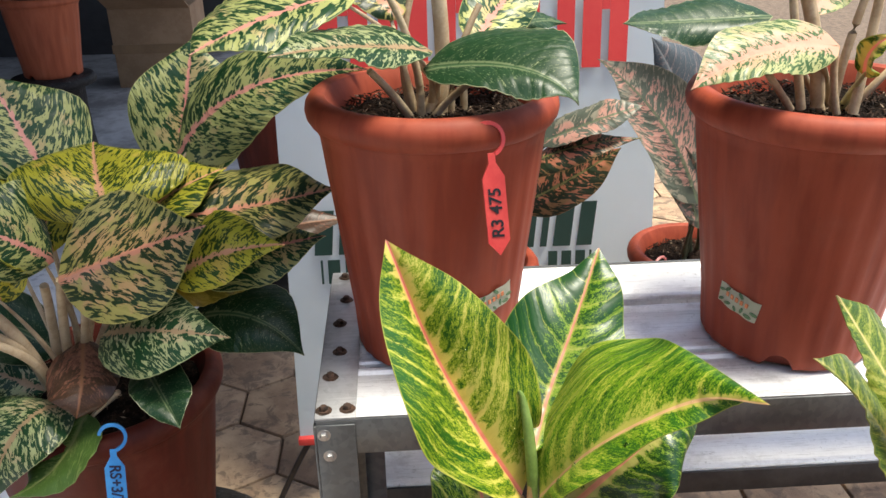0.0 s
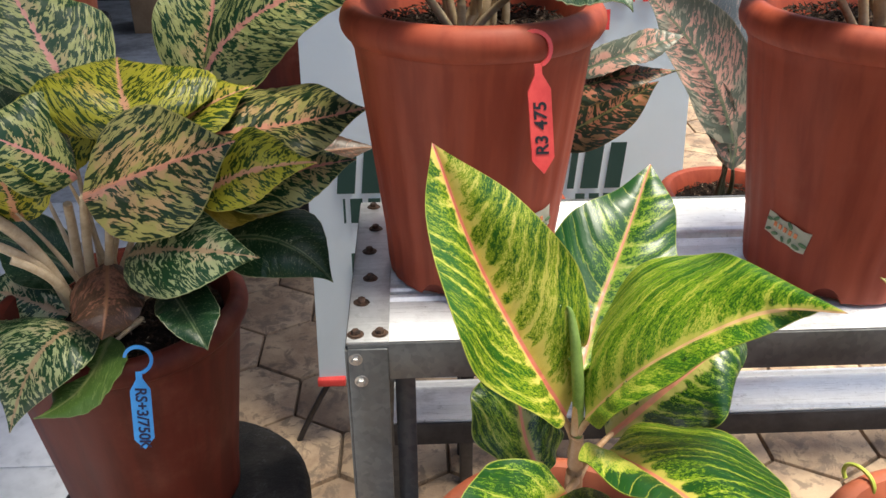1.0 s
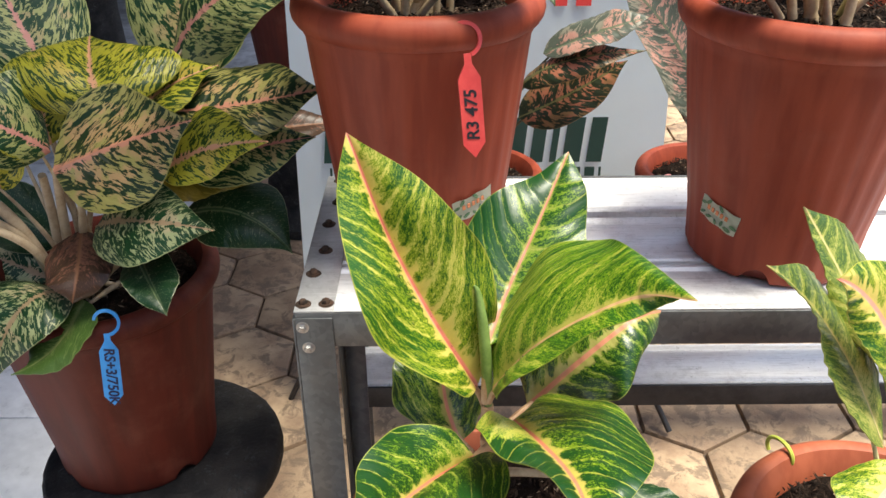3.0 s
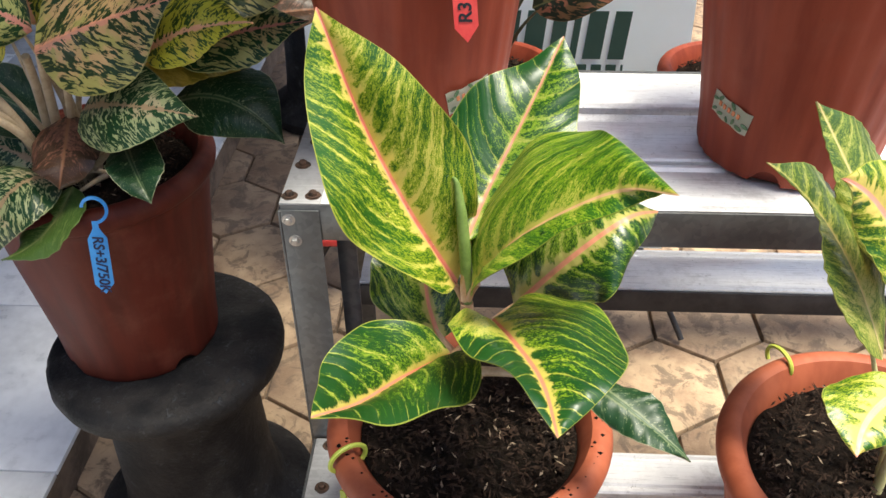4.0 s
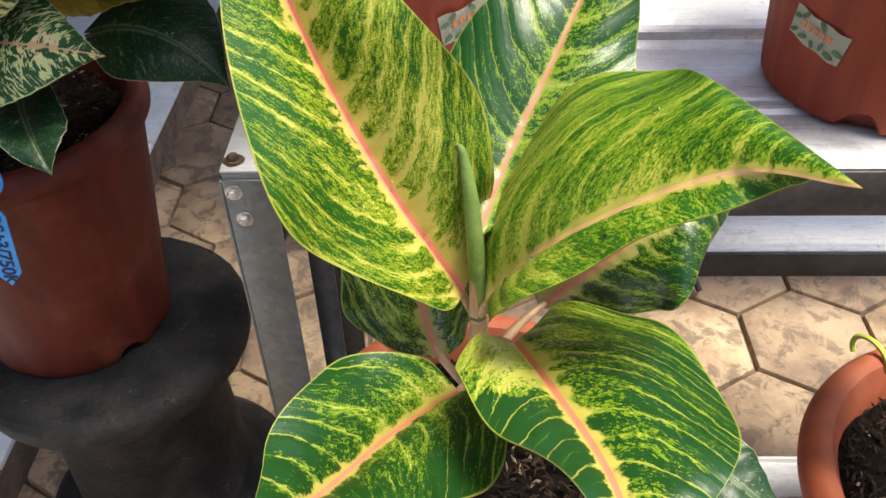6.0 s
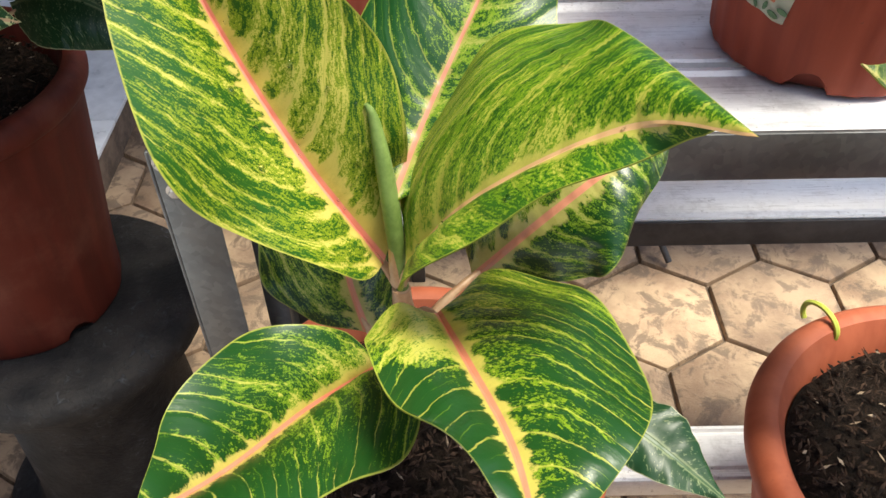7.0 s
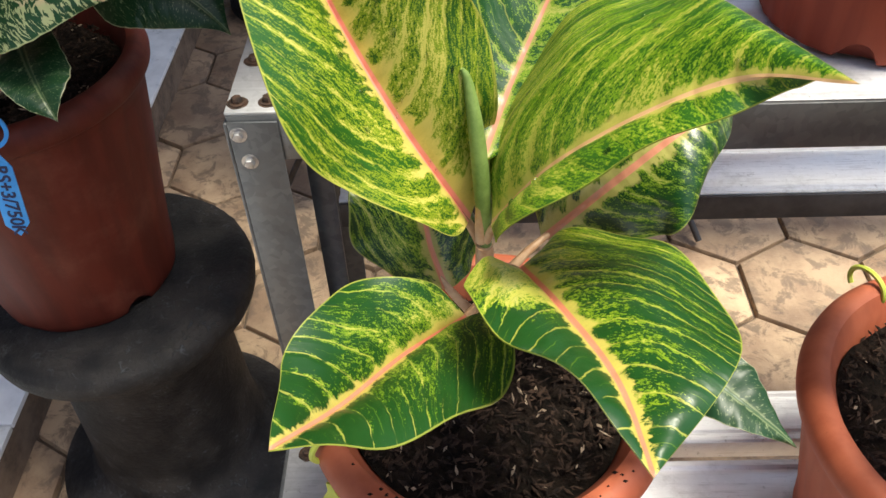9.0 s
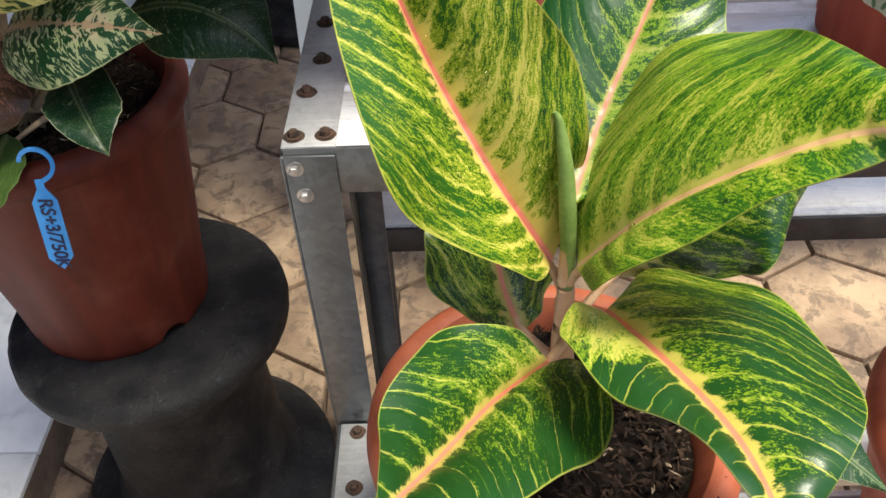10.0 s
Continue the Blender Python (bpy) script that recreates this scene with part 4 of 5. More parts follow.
topb = pot("potted_plant", "terracotta plastic pot with a pink-leaved aglaonema", (0.381, 0.776, TOP + 0.004), 0.128, 0.086, 0.265, POT, 30)
lowb = pot("potted_plant", "orange plastic pot with an upright young aglaonema", (0.420, 0.492, LOW + 0.0035), 0.137, 0.098, 0.185, POT_ORANGE, 30)
backr = pot("potted_plant", "pot with a grey-green pink-spotted plant by the banner", (0.475, 1.280, 0.34), 0.114, 0.080, 0.26, POT, 24)
backl = pot("potted_plant", "pot with a dark coral-spotted plant by the banner", (0.090, 1.275, 0.34), 0.114, 0.080, 0.26, POT, 24)

broad_leaf(hero, [(0.056, 0.502, 0.777), (0.021, 0.508, 0.840), (-0.010, 0.525, 0.901), (-0.036, 0.539, 0.974)], [(0.046, 0.480, 0.788), (0.005, 0.463, 0.830), (-0.026, 0.456, 0.882), (-0.040, 0.512, 0.948)], [(0.066, 0.511, 0.811), (0.070, 0.514, 0.850), (0.059, 0.518, 0.894), (0.021, 0.528, 0.937)], 'lime', (0.066, 0.503, 0.740), drops=26)
broad_leaf(hero, [(0.062, 0.497, 0.820), (0.080, 0.535, 0.846), (0.105, 0.573, 0.883), (0.132, 0.619, 0.923)], [(0.042, 0.540, 0.834), (0.043, 0.567, 0.864), (0.064, 0.588, 0.895), (0.105, 0.606, 0.909)], [(0.112, 0.523, 0.832), (0.139, 0.543, 0.856), (0.141, 0.564, 0.883), (0.143, 0.588, 0.904)], 'back', (0.065, 0.501, 0.740))
broad_leaf(hero, [(0.067, 0.490, 0.785), (0.097, 0.462, 0.850), (0.147, 0.434, 0.905), (0.174, 0.393, 0.931)], [(0.070, 0.529, 0.823), (0.104, 0.545, 0.869), (0.140, 0.525, 0.897), (0.157, 0.475, 0.915)], [(0.068, 0.442, 0.820), (0.098, 0.428, 0.865), (0.140, 0.422, 0.895), (0.172, 0.417, 0.916)], 'fold', (0.064, 0.503, 0.740), drops=30)
broad_leaf(hero, [(0.082, 0.480, 0.763), (0.095, 0.422, 0.796), (0.109, 0.368, 0.816), (0.115, 0.323, 0.820)], [(0.061, 0.463, 0.786), (0.052, 0.428, 0.802), (0.067, 0.389, 0.819), (0.096, 0.353, 0.828)], [(0.105, 0.506, 0.761), (0.138, 0.487, 0.781), (0.158, 0.439, 0.802), (0.160, 0.379, 0.817)], 'patch', (0.069, 0.504, 0.728))
broad_leaf(hero, [(0.054, 0.468, 0.738), (0.022, 0.436, 0.747), (-0.005, 0.392, 0.766), (-0.024, 0.347, 0.803)], [(0.036, 0.468, 0.765), (0.003, 0.454, 0.784), (-0.020, 0.423, 0.792), (-0.027, 0.383, 0.795)], [(0.070, 0.446, 0.764), (0.075, 0.410, 0.770), (0.055, 0.380, 0.777), (0.020, 0.360, 0.788)], 'deep', (0.066, 0.502, 0.715))
broad_leaf(hero, [(0.103, 0.555, 0.711), (0.144, 0.535, 0.780), (0.184, 0.547, 0.809), (0.219, 0.594, 0.784)], [(0.094, 0.570, 0.750), (0.106, 0.586, 0.778), (0.135, 0.597, 0.793), (0.175, 0.599, 0.795)], [(0.137, 0.529, 0.735), (0.160, 0.510, 0.755), (0.172, 0.504, 0.769), (0.196, 0.538, 0.791)], 'shade', (0.068, 0.503, 0.715))
broad_leaf(hero, [(0.042, 0.510, 0.715), (0.032, 0.532, 0.735), (0.028, 0.554, 0.763), (0.025, 0.573, 0.794)], [(0.011, 0.503, 0.735), (-0.007, 0.507, 0.756), (-0.011, 0.522, 0.776), (0.003, 0.544, 0.786)], [(0.049, 0.515, 0.714), (0.057, 0.530, 0.712), (0.065, 0.550, 0.717), (0.062, 0.570, 0.722)], 'shade', (0.066, 0.501, 0.698))
leaf(hero, (0.154, 0.470, 0.715), (0.188, 0.440, 0.711), (0.226, 0.413, 0.692), (0.201, 0.455, 0.712), (0.172, 0.430, 0.706), 'dark', (0.072, 0.504, 0.685))
stalk(hero, ((0.070, 0.515, 0.669), (0.066, 0.502, 0.715), (0.064, 0.496, 0.765)), (0.0085, 0.0048), STEM_PINK)
rolled_leaf(hero, ((0.065, 0.497, 0.748), (0.063, 0.497, 0.790), (0.060, 0.502, 0.830), (0.056, 0.509, 0.858), (0.053, 0.510, 0.866)), 0.0032)

leaf(left, (-0.401, 0.880, 0.915), (-0.426, 0.900, 0.963), (-0.455, 0.920, 1.011), (-0.465, 0.870, 0.962), (-0.366, 0.930, 0.944), 'cream', (-0.384, 0.859, 0.640), spread=1.22)
leaf(left, (-0.435, 0.870, 0.705), (-0.482, 0.885, 0.728), (-0.541, 0.900, 0.741), (-0.495, 0.870, 0.700), (-0.468, 0.900, 0.754), 'dark', (-0.395, 0.850, 0.640), spread=1.22)
leaf(left, (-0.455, 0.860, 0.657), (-0.505, 0.875, 0.669), (-0.556, 0.890, 0.677), (-0.511, 0.860, 0.646), (-0.495, 0.890, 0.691), 'speck', (-0.369, 0.867, 0.640), spread=1.22)
leaf(left, (-0.283, 0.970, 0.884), (-0.269, 0.990, 0.958), (-0.258, 1.020, 1.023), (-0.316, 0.970, 0.957), (-0.207, 0.980, 0.930), 'cream', (-0.402, 0.837, 0.640), spread=1.22)
leaf(left, (-0.265, 0.930, 0.919), (-0.181, 0.900, 0.990), (-0.051, 0.860, 1.016), (-0.194, 0.930, 1.016), (-0.144, 0.870, 0.973), 'cream', (-0.406, 0.847, 0.640), spread=1.22)
leaf(left, (-0.314, 0.800, 0.897), (-0.328, 0.830, 0.923), (-0.350, 0.900, 0.938), (-0.401, 0.840, 0.941), (-0.256, 0.840, 0.924), 'gold', (-0.407, 0.848, 0.640), spread=1.22)
leaf(left, (-0.376, 0.790, 0.855), (-0.398, 0.760, 0.891), (-0.437, 0.740, 0.922), (-0.413, 0.740, 0.873), (-0.394, 0.800, 0.919), 'cream', (-0.379, 0.840, 0.640), spread=1.22)
leaf(left, (-0.348, 0.760, 0.847), (-0.279, 0.740, 0.880), (-0.207, 0.750, 0.900), (-0.311, 0.790, 0.904), (-0.277, 0.720, 0.829), 'peach', (-0.378, 0.854, 0.640), spread=1.22)
leaf(left, (-0.244, 0.760, 0.846), (-0.197, 0.750, 0.870), (-0.135, 0.740, 0.882), (-0.225, 0.790, 0.882), (-0.185, 0.730, 0.857), 'gold', (-0.407, 0.853, 0.640), spread=1.22)
leaf(left, (-0.251, 0.820, 0.881), (-0.174, 0.830, 0.886), (-0.090, 0.829, 0.903), (-0.185, 0.880, 0.908), (-0.153, 0.790, 0.873), 'peach', (-0.397, 0.846, 0.640), spread=1.22)
leaf(left, (-0.233, 0.820, 0.818), (-0.173, 0.830, 0.835), (-0.107, 0.850, 0.840), (-0.188, 0.860, 0.846), (-0.165, 0.800, 0.819), 'cream', (-0.396, 0.858, 0.640), spread=1.22)
leaf(left, (-0.278, 0.800, 0.809), (-0.229, 0.820, 0.805), (-0.184, 0.840, 0.788), (-0.229, 0.830, 0.817), (-0.226, 0.800, 0.796), 'yellow', (-0.389, 0.835, 0.640), spread=1.22)
leaf(left, (-0.323, 0.760, 0.782), (-0.263, 0.720, 0.807), (-0.189, 0.704, 0.805), (-0.273, 0.760, 0.822), (-0.284, 0.700, 0.777), 'speck', (-0.384, 0.862, 0.640), spread=1.22)
leaf(left, (-0.246, 0.820, 0.764), (-0.184, 0.800, 0.770), (-0.134, 0.790, 0.727), (-0.176, 0.840, 0.788), (-0.201, 0.780, 0.747), 'dark', (-0.395, 0.838, 0.640), spread=1.22)
leaf(left, (-0.293, 0.760, 0.746), (-0.260, 0.700, 0.747), (-0.239, 0.671, 0.729), (-0.240, 0.710, 0.758), (-0.283, 0.700, 0.747), 'dark', (-0.391, 0.869, 0.640), spread=1.22)
leaf(left, (-0.386, 0.760, 0.699), (-0.416, 0.720, 0.696), (-0.456, 0.700, 0.616), (-0.382, 0.710, 0.689), (-0.477, 0.760, 0.695), 'speck', (-0.365, 0.858, 0.640), spread=1.22)
leaf(left, (-0.363, 0.750, 0.684), (-0.383, 0.710, 0.658), (-0.423, 0.690, 0.641), (-0.347, 0.700, 0.672), (-0.420, 0.720, 0.645), 'under', (-0.368, 0.865, 0.640), spread=1.22)
leaf(left, (-0.432, 0.780, 0.816), (-0.420, 0.750, 0.860), (-0.419, 0.740, 0.891), (-0.450, 0.740, 0.854), (-0.394, 0.760, 0.855), 'gold', (-0.391, 0.832, 0.640), spread=1.22)
leaf(left, (-0.366, 0.800, 0.748), (-0.350, 0.740, 0.737), (-0.354, 0.720, 0.710), (-0.320, 0.740, 0.736), (-0.383, 0.740, 0.731), 'brown', (-0.379, 0.853, 0.640), spread=1.22)
leaf(left, (-0.462, 0.900, 0.823), (-0.482, 0.920, 0.874), (-0.527, 0.940, 0.919), (-0.522, 0.900, 0.869), (-0.455, 0.940, 0.867), 'dark', (-0.392, 0.838, 0.640), spread=1.22)
leaf(left, (-0.248, 0.950, 0.791), (-0.163, 0.970, 0.802), (-0.091, 0.990, 0.799), (-0.164, 0.990, 0.813), (-0.162, 0.950, 0.789), 'brown', (-0.390, 0.849, 0.640), spread=1.22)
leaf(left, (-0.395, 0.840, 0.846), (-0.405, 0.860, 0.889), (-0.426, 0.900, 0.902), (-0.443, 0.860, 0.906), (-0.378, 0.870, 0.895), 'gold', (-0.396, 0.841, 0.640), spread=1.22)
leaf(left, (-0.296, 0.840, 0.866), (-0.262, 0.840, 0.897), (-0.205, 0.860, 0.918), (-0.279, 0.880, 0.908), (-0.233, 0.810, 0.895), 'gold', (-0.388, 0.866, 0.640), spread=1.22)
stalk(left, ((-0.417, 0.840, 0.677), (-0.402, 0.820, 0.758), (-0.391, 0.800, 0.819)), (0.006, 0.0045))
stalk(left, ((-0.400, 0.830, 0.683), (-0.385, 0.810, 0.770), (-0.369, 0.790, 0.830)), (0.006, 0.0045))
stalk(left, ((-0.384, 0.820, 0.685), (-0.360, 0.800, 0.768), (-0.345, 0.780, 0.827)), (0.005, 0.0035))
stalk(left, ((-0.421, 0.820, 0.686), (-0.420, 0.780, 0.754), (-0.456, 0.760, 0.798)), (0.006, 0.0045))
stalk(left, ((-0.411, 0.800, 0.698), (-0.426, 0.780, 0.780), (-0.454, 0.760, 0.828)), (0.007, 0.006))
stalk(left, ((-0.407, 0.800, 0.691), (-0.407, 0.770, 0.747), (-0.434, 0.750, 0.784)), (0.005, 0.004))

leaf(topa, (0.011, 0.740, 1.044), (0.081, 0.700, 1.049), (0.121, 0.671, 1.026), (0.098, 0.750, 1.078), (0.060, 0.680, 1.035), 'dark', (0.016, 0.799, 0.985))
leaf(topa, (-0.003, 0.740, 1.059), (-0.061, 0.700, 1.071), (-0.121, 0.660, 1.073), (-0.052, 0.680, 1.063), (-0.071, 0.740, 1.084), 'speck', (0.005, 0.790, 0.985))
leaf(topa, (-0.066, 0.760, 1.105), (-0.134, 0.720, 1.090), (-0.183, 0.680, 1.072), (-0.118, 0.690, 1.075), (-0.168, 0.770, 1.103), 'cream', (0.031, 0.807, 0.985))
leaf(topa, (0.054, 0.800, 1.056), (0.080, 0.840, 1.080), (0.124, 0.880, 1.111), (0.047, 0.840, 1.091), (0.118, 0.840, 1.074), 'cream', (-0.002, 0.777, 0.985))
leaf(topa, (0.083, 0.820, 1.057), (0.117, 0.860, 1.060), (0.152, 0.880, 1.052), (0.114, 0.880, 1.067), (0.115, 0.850, 1.050), 'dark', (-0.006, 0.787, 0.985))
leaf(topa, (-0.023, 0.800, 1.083), (-0.054, 0.820, 1.101), (-0.095, 0.840, 1.119), (-0.054, 0.800, 1.084), (-0.043, 0.860, 1.116), 'peach', (-0.007, 0.788, 0.985))
stalk(topa, ((-0.006, 0.775, 0.980), (-0.026, 0.760, 1.013), (-0.047, 0.740, 1.042)), (0.0041, 0.0031))
stalk(topa, ((-0.004, 0.775, 0.980), (-0.006, 0.770, 1.038), (-0.028, 0.760, 1.101)), (0.0043, 0.0031))
stalk(topa, ((0.016, 0.790, 0.987), (0.019, 0.790, 1.043), (0.015, 0.790, 1.108)), (0.0073, 0.007))
stalk(topa, ((0.005, 0.775, 0.983), (0.023, 0.770, 1.006), (0.048, 0.760, 1.029)), (0.004, 0.0031))
stalk(topa, ((0.026, 0.790, 0.990), (0.033, 0.790, 1.038), (0.054, 0.800, 1.086)), (0.004, 0.0031))
stalk(topa, ((0.039, 0.800, 0.989), (0.039, 0.800, 1.014), (0.036, 0.800, 1.051)), (0.004, 0.0031))
stalk(topa, ((-0.008, 0.790, 0.985), (-0.017, 0.800, 1.037), (-0.007, 0.810, 1.096)), (0.004, 0.0031))

leaf(topb, (0.344, 0.720, 1.057), (0.275, 0.700, 1.056), (0.215, 0.680, 1.033), (0.274, 0.670, 1.042), (0.274, 0.730, 1.079), 'rose', (0.390, 0.779, 0.980))
leaf(topb, (0.315, 0.800, 1.068), (0.245, 0.800, 1.066), (0.182, 0.780, 1.069), (0.245, 0.780, 1.051), (0.268, 0.840, 1.079), 'dark', (0.379, 0.770, 0.980))
leaf(topb, (0.382, 0.720, 1.034), (0.374, 0.700, 1.058), (0.381, 0.680, 1.073), (0.368, 0.720, 1.054), (0.371, 0.680, 1.053), 'lime', (0.405, 0.787, 0.980))
leaf(topb, (0.368, 0.800, 1.074), (0.407, 0.840, 1.088), (0.450, 0.860, 1.096), (0.398, 0.850, 1.103), (0.411, 0.820, 1.075), 'rose', (0.372, 0.757, 0.980))
stalk(topb, ((0.331, 0.740, 0.996), (0.313, 0.730, 1.016), (0.296, 0.720, 1.034)), (0.0036, 0.0031))
stalk(topb, ((0.346, 0.750, 0.993), (0.332, 0.750, 1.049), (0.320, 0.750, 1.102)), (0.0043, 0.0035))
stalk(topb, ((0.366, 0.760, 0.992), (0.355, 0.760, 1.046), (0.336, 0.760, 1.101)), (0.0066, 0.0063))
stalk(topb, ((0.375, 0.750, 0.991), (0.375, 0.745, 1.038), (0.382, 0.740, 1.098)), (0.0043, 0.0035))
stalk(topb, ((0.375, 0.740, 0.990), (0.367, 0.740, 1.019), (0.363, 0.740, 1.050)), (0.0036, 0.0031))
stalk(topb, ((0.390, 0.740, 0.990), (0.392, 0.740, 1.034), (0.394, 0.740, 1.102)), (0.0046, 0.0042))
stalk(topb, ((0.391, 0.750, 0.990), (0.402, 0.740, 1.013), (0.419, 0.740, 1.033)), (0.0036, 0.0031))

leaf(lowb, (0.374, 0.500, 0.737), (0.328, 0.520, 0.815), (0.258, 0.500, 0.888), (0.292, 0.490, 0.846), (0.356, 0.560, 0.814), 'young', (0.432, 0.501, 0.580))
leaf(lowb, (0.386, 0.530, 0.776), (0.351, 0.560, 0.835), (0.314, 0.580, 0.892), (0.326, 0.550, 0.847), (0.391, 0.600, 0.835), 'young', (0.421, 0.492, 0.580))
leaf(lowb, (0.382, 0.500, 0.789), (0.344, 0.500, 0.850), (0.298, 0.480, 0.889), (0.316, 0.480, 0.854), (0.380, 0.530, 0.855), 'lime', (0.447, 0.509, 0.580))
leaf(lowb, (0.392, 0.470, 0.713), (0.354, 0.440, 0.714), (0.337, 0.410, 0.706), (0.377, 0.430, 0.708), (0.327, 0.460, 0.722), 'lime', (0.414, 0.479, 0.580))

leaf(backr, (0.435, 1.220, 0.729), (0.363, 1.200, 0.851), (0.260, 1.180, 0.948), (0.299, 1.170, 0.862), (0.431, 1.220, 0.874), 'grey', (0.477, 1.309, 0.575))
leaf(backr, (0.452, 1.240, 0.796), (0.402, 1.240, 0.887), (0.347, 1.220, 0.968), (0.369, 1.230, 0.882), (0.439, 1.260, 0.924), 'slate', (0.466, 1.300, 0.575))
leaf(backr, (0.450, 1.240, 0.681), (0.404, 1.220, 0.767), (0.344, 1.200, 0.821), (0.366, 1.200, 0.776), (0.419, 1.220, 0.794), 'grey', (0.492, 1.317, 0.575))
leaf(backr, (0.462, 1.250, 0.666), (0.461, 1.270, 0.757), (0.455, 1.300, 0.833), (0.417, 1.260, 0.762), (0.513, 1.280, 0.762), 'grey', (0.459, 1.287, 0.575))

leaf(backl, (0.183, 1.120, 0.852), (0.248, 1.100, 0.884), (0.308, 1.100, 0.902), (0.230, 1.130, 0.896), (0.236, 1.080, 0.867), 'grey', (0.092, 1.299, 0.575))
leaf(backl, (0.153, 1.120, 0.812), (0.211, 1.100, 0.845), (0.308, 1.100, 0.856), (0.209, 1.130, 0.852), (0.208, 1.080, 0.824), 'coral', (0.081, 1.290, 0.575))
leaf(backl, (0.157, 1.140, 0.752), (0.222, 1.140, 0.785), (0.293, 1.140, 0.830), (0.208, 1.160, 0.817), (0.236, 1.120, 0.753), 'coral', (0.107, 1.307, 0.575))



# ---- pedestal stools of black rubber ----
def stool(place, label):
    ob = thing("pedestal_stool", label, "stool", place, "black pedestal stools")

    def rough_edge(r, z, a):
        k = 0.0012 * noise.noise(Vector((math.cos(a) * 14, math.sin(a) * 14, z * 40)))
        return r + k, z + k * 0.6

    part("seat_disc", lathe([(0.06, 0.352), (0.118, 0.350), (0.150, 0.347), (0.157, 0.352), (0.1595, 0.362), (0.158, 0.374), (0.152, 0.381), (0.140, 0.3845), (0.05, 0.385)], 96, rough_edge), BLACK, ob, "worn grey-black top disc")
    part("column", lathe([(0.168, 0.0), (0.174, 0.006), (0.174, 0.030), (0.160, 0.044), (0.128, 0.060), (0.118, 0.075), (0.113, 0.12), (0.108, 0.25), (0.110, 0.335), (0.118, 0.352)], 96), BLACK, ob)
    return ob


stool((-0.352, 0.850, 0.0), "black rubber pedestal stool under the bushy plant")
stool((-1.37, 3.36, 0.074), "black rubber pedestal stool on the white tiles")
stool((-0.37, 2.25, 0.0), "black rubber pedestal stool behind the banner")
back_pot = pot("flower_pot", "orange-brown plastic pot on a black stool", (-1.37, 3.38, 0.459), 0.150, 0.108, 0.30, POT_ORANGE, 24)
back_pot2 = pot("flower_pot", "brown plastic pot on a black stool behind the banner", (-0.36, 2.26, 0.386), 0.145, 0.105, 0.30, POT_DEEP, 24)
bench = thing("plant_bench", "low dark metal bench behind the rack", "bench", (0.72, 1.285, 0.0))
part("bench_top", box(-0.70, 0.60, -0.045, 0.070, 0.315, 0.339, 0.003), FRAME, bench)
for lx in (-0.68, 0.58):
    for ly in (-0.033, 0.055):
        part("leg", box(lx - 0.012, lx + 0.012, ly - 0.012, ly + 0.012, 0.0, 0.3145, 0.002), FRAME, bench)

# ---- banner on a stand ----
banner = thing("banner", "white printed vinyl banner on a thin stand", "banner", (0.10, 1.353, 0.0))
banner.rotation_euler = (radians(-6), 0, 0)
bm = bmesh.new()
BX0, BX1, BZ0, BZ1, BY = -0.242, 0.446, 0.168, 1.75, 1.42
NXB, NZB = 16, 30
sheet = [[bm.verts.new((BX0 + (BX1 - BX0) * i / NXB + 0.03 * (k / NZB) * (1 if i == 0 else 1) * (0.5 - i / NXB) * 2 * 0.6 - 0.10, 0.004 * math.sin(i * 0.7 + k * 0.3), BZ0 + (BZ1 - BZ0) * k / NZB)) for i in range(NXB + 1)] for k in range(NZB + 1)]
for p, q in zip(sheet, sheet[1:]):
    for i in range(NXB):
        bm.faces.new((p[i], p[i + 1], q[i + 1], q[i]))
bmesh.ops.solidify(bm, geom=bm.faces[:], thickness=0.0015)
part("sheet", bm, BANNER, banner, "white vinyl sheet")


def print_bar(x0, x1, z0, z1, mat, lean=0.0, name="print"):
    """A printed bar lying on the sheet."""
    bm = bmesh.new()
    pts = [(x0, z0), (x1, z0), (x1 + lean, z1), (x0 + lean, z1)]
    front = [bm.verts.new((x - 0.10, -0.0085, z)) for x, z in pts]
    back = [bm.verts.new((x - 0.10, -0.0065, z)) for x, z in pts]
    bm.faces.new(front), bm.faces.new(back[::-1])
    for i in range(4):
        bm.faces.new((front[i], back[i], back[(i + 1) % 4], front[(i + 1) % 4]))
    return part(name, bm, mat, banner, "", False)


# a line of dark bars where the number stands
x = -0.185
for w in (0.044, 0.050, 0.046, 0.050, 0.050, 0.048, 0.044, 0.046, 0.036, 0.024, 0.044, 0.04):
    if x + w > 0.385:
        break
    print_bar(x, x + w - 0.012, 0.556, 0.640, PRINT_GREEN, 0.008)
    x += w
for x0, x1 in ((-0.175, -0.171), (-0.162, -0.140), (-0.13, -0.108), (0.245, 0.262), (0.270, 0.288), (0.296, 0.314), (0.322, 0.326)):
    print_bar(x0, x1, 0.500, 0.546, PRINT_GREEN)
print_bar(-0.165, 0.30, 0.345, 0.44, PRINT_GREEN)
for x0, w, gap in ((-0.150, 0.082, 0.0), (-0.050, 0.082, 0.0), (0.048, 0.078, 0.0), (0.144, 0.078, 0.0), (0.252, 0.030, 1.0), (0.296, 0.078, 0.0)):
    if gap:
        print_bar(x0, x0 + w, 0.880, 1.010, PRINT_RED)
        continue
    print_bar(x0, x0 + 0.032, 0.880, 1.010, PRINT_RED)
    print_bar(x0 + w - 0.032, x0 + w, 0.880, 1.010, PRINT_RED)
    print_bar(x0 + 0.0325, x0 + w - 0.0325, 0.976, 1.010, PRINT_RED)
for x0, w in ((0.10, 0.03), (0.145, 0.022), (0.180, 0.03), (0.225, 0.022), (0.262, 0.026)):
    print_bar(x0, x0 + w, 0.835, 0.868, PRINT_RED)
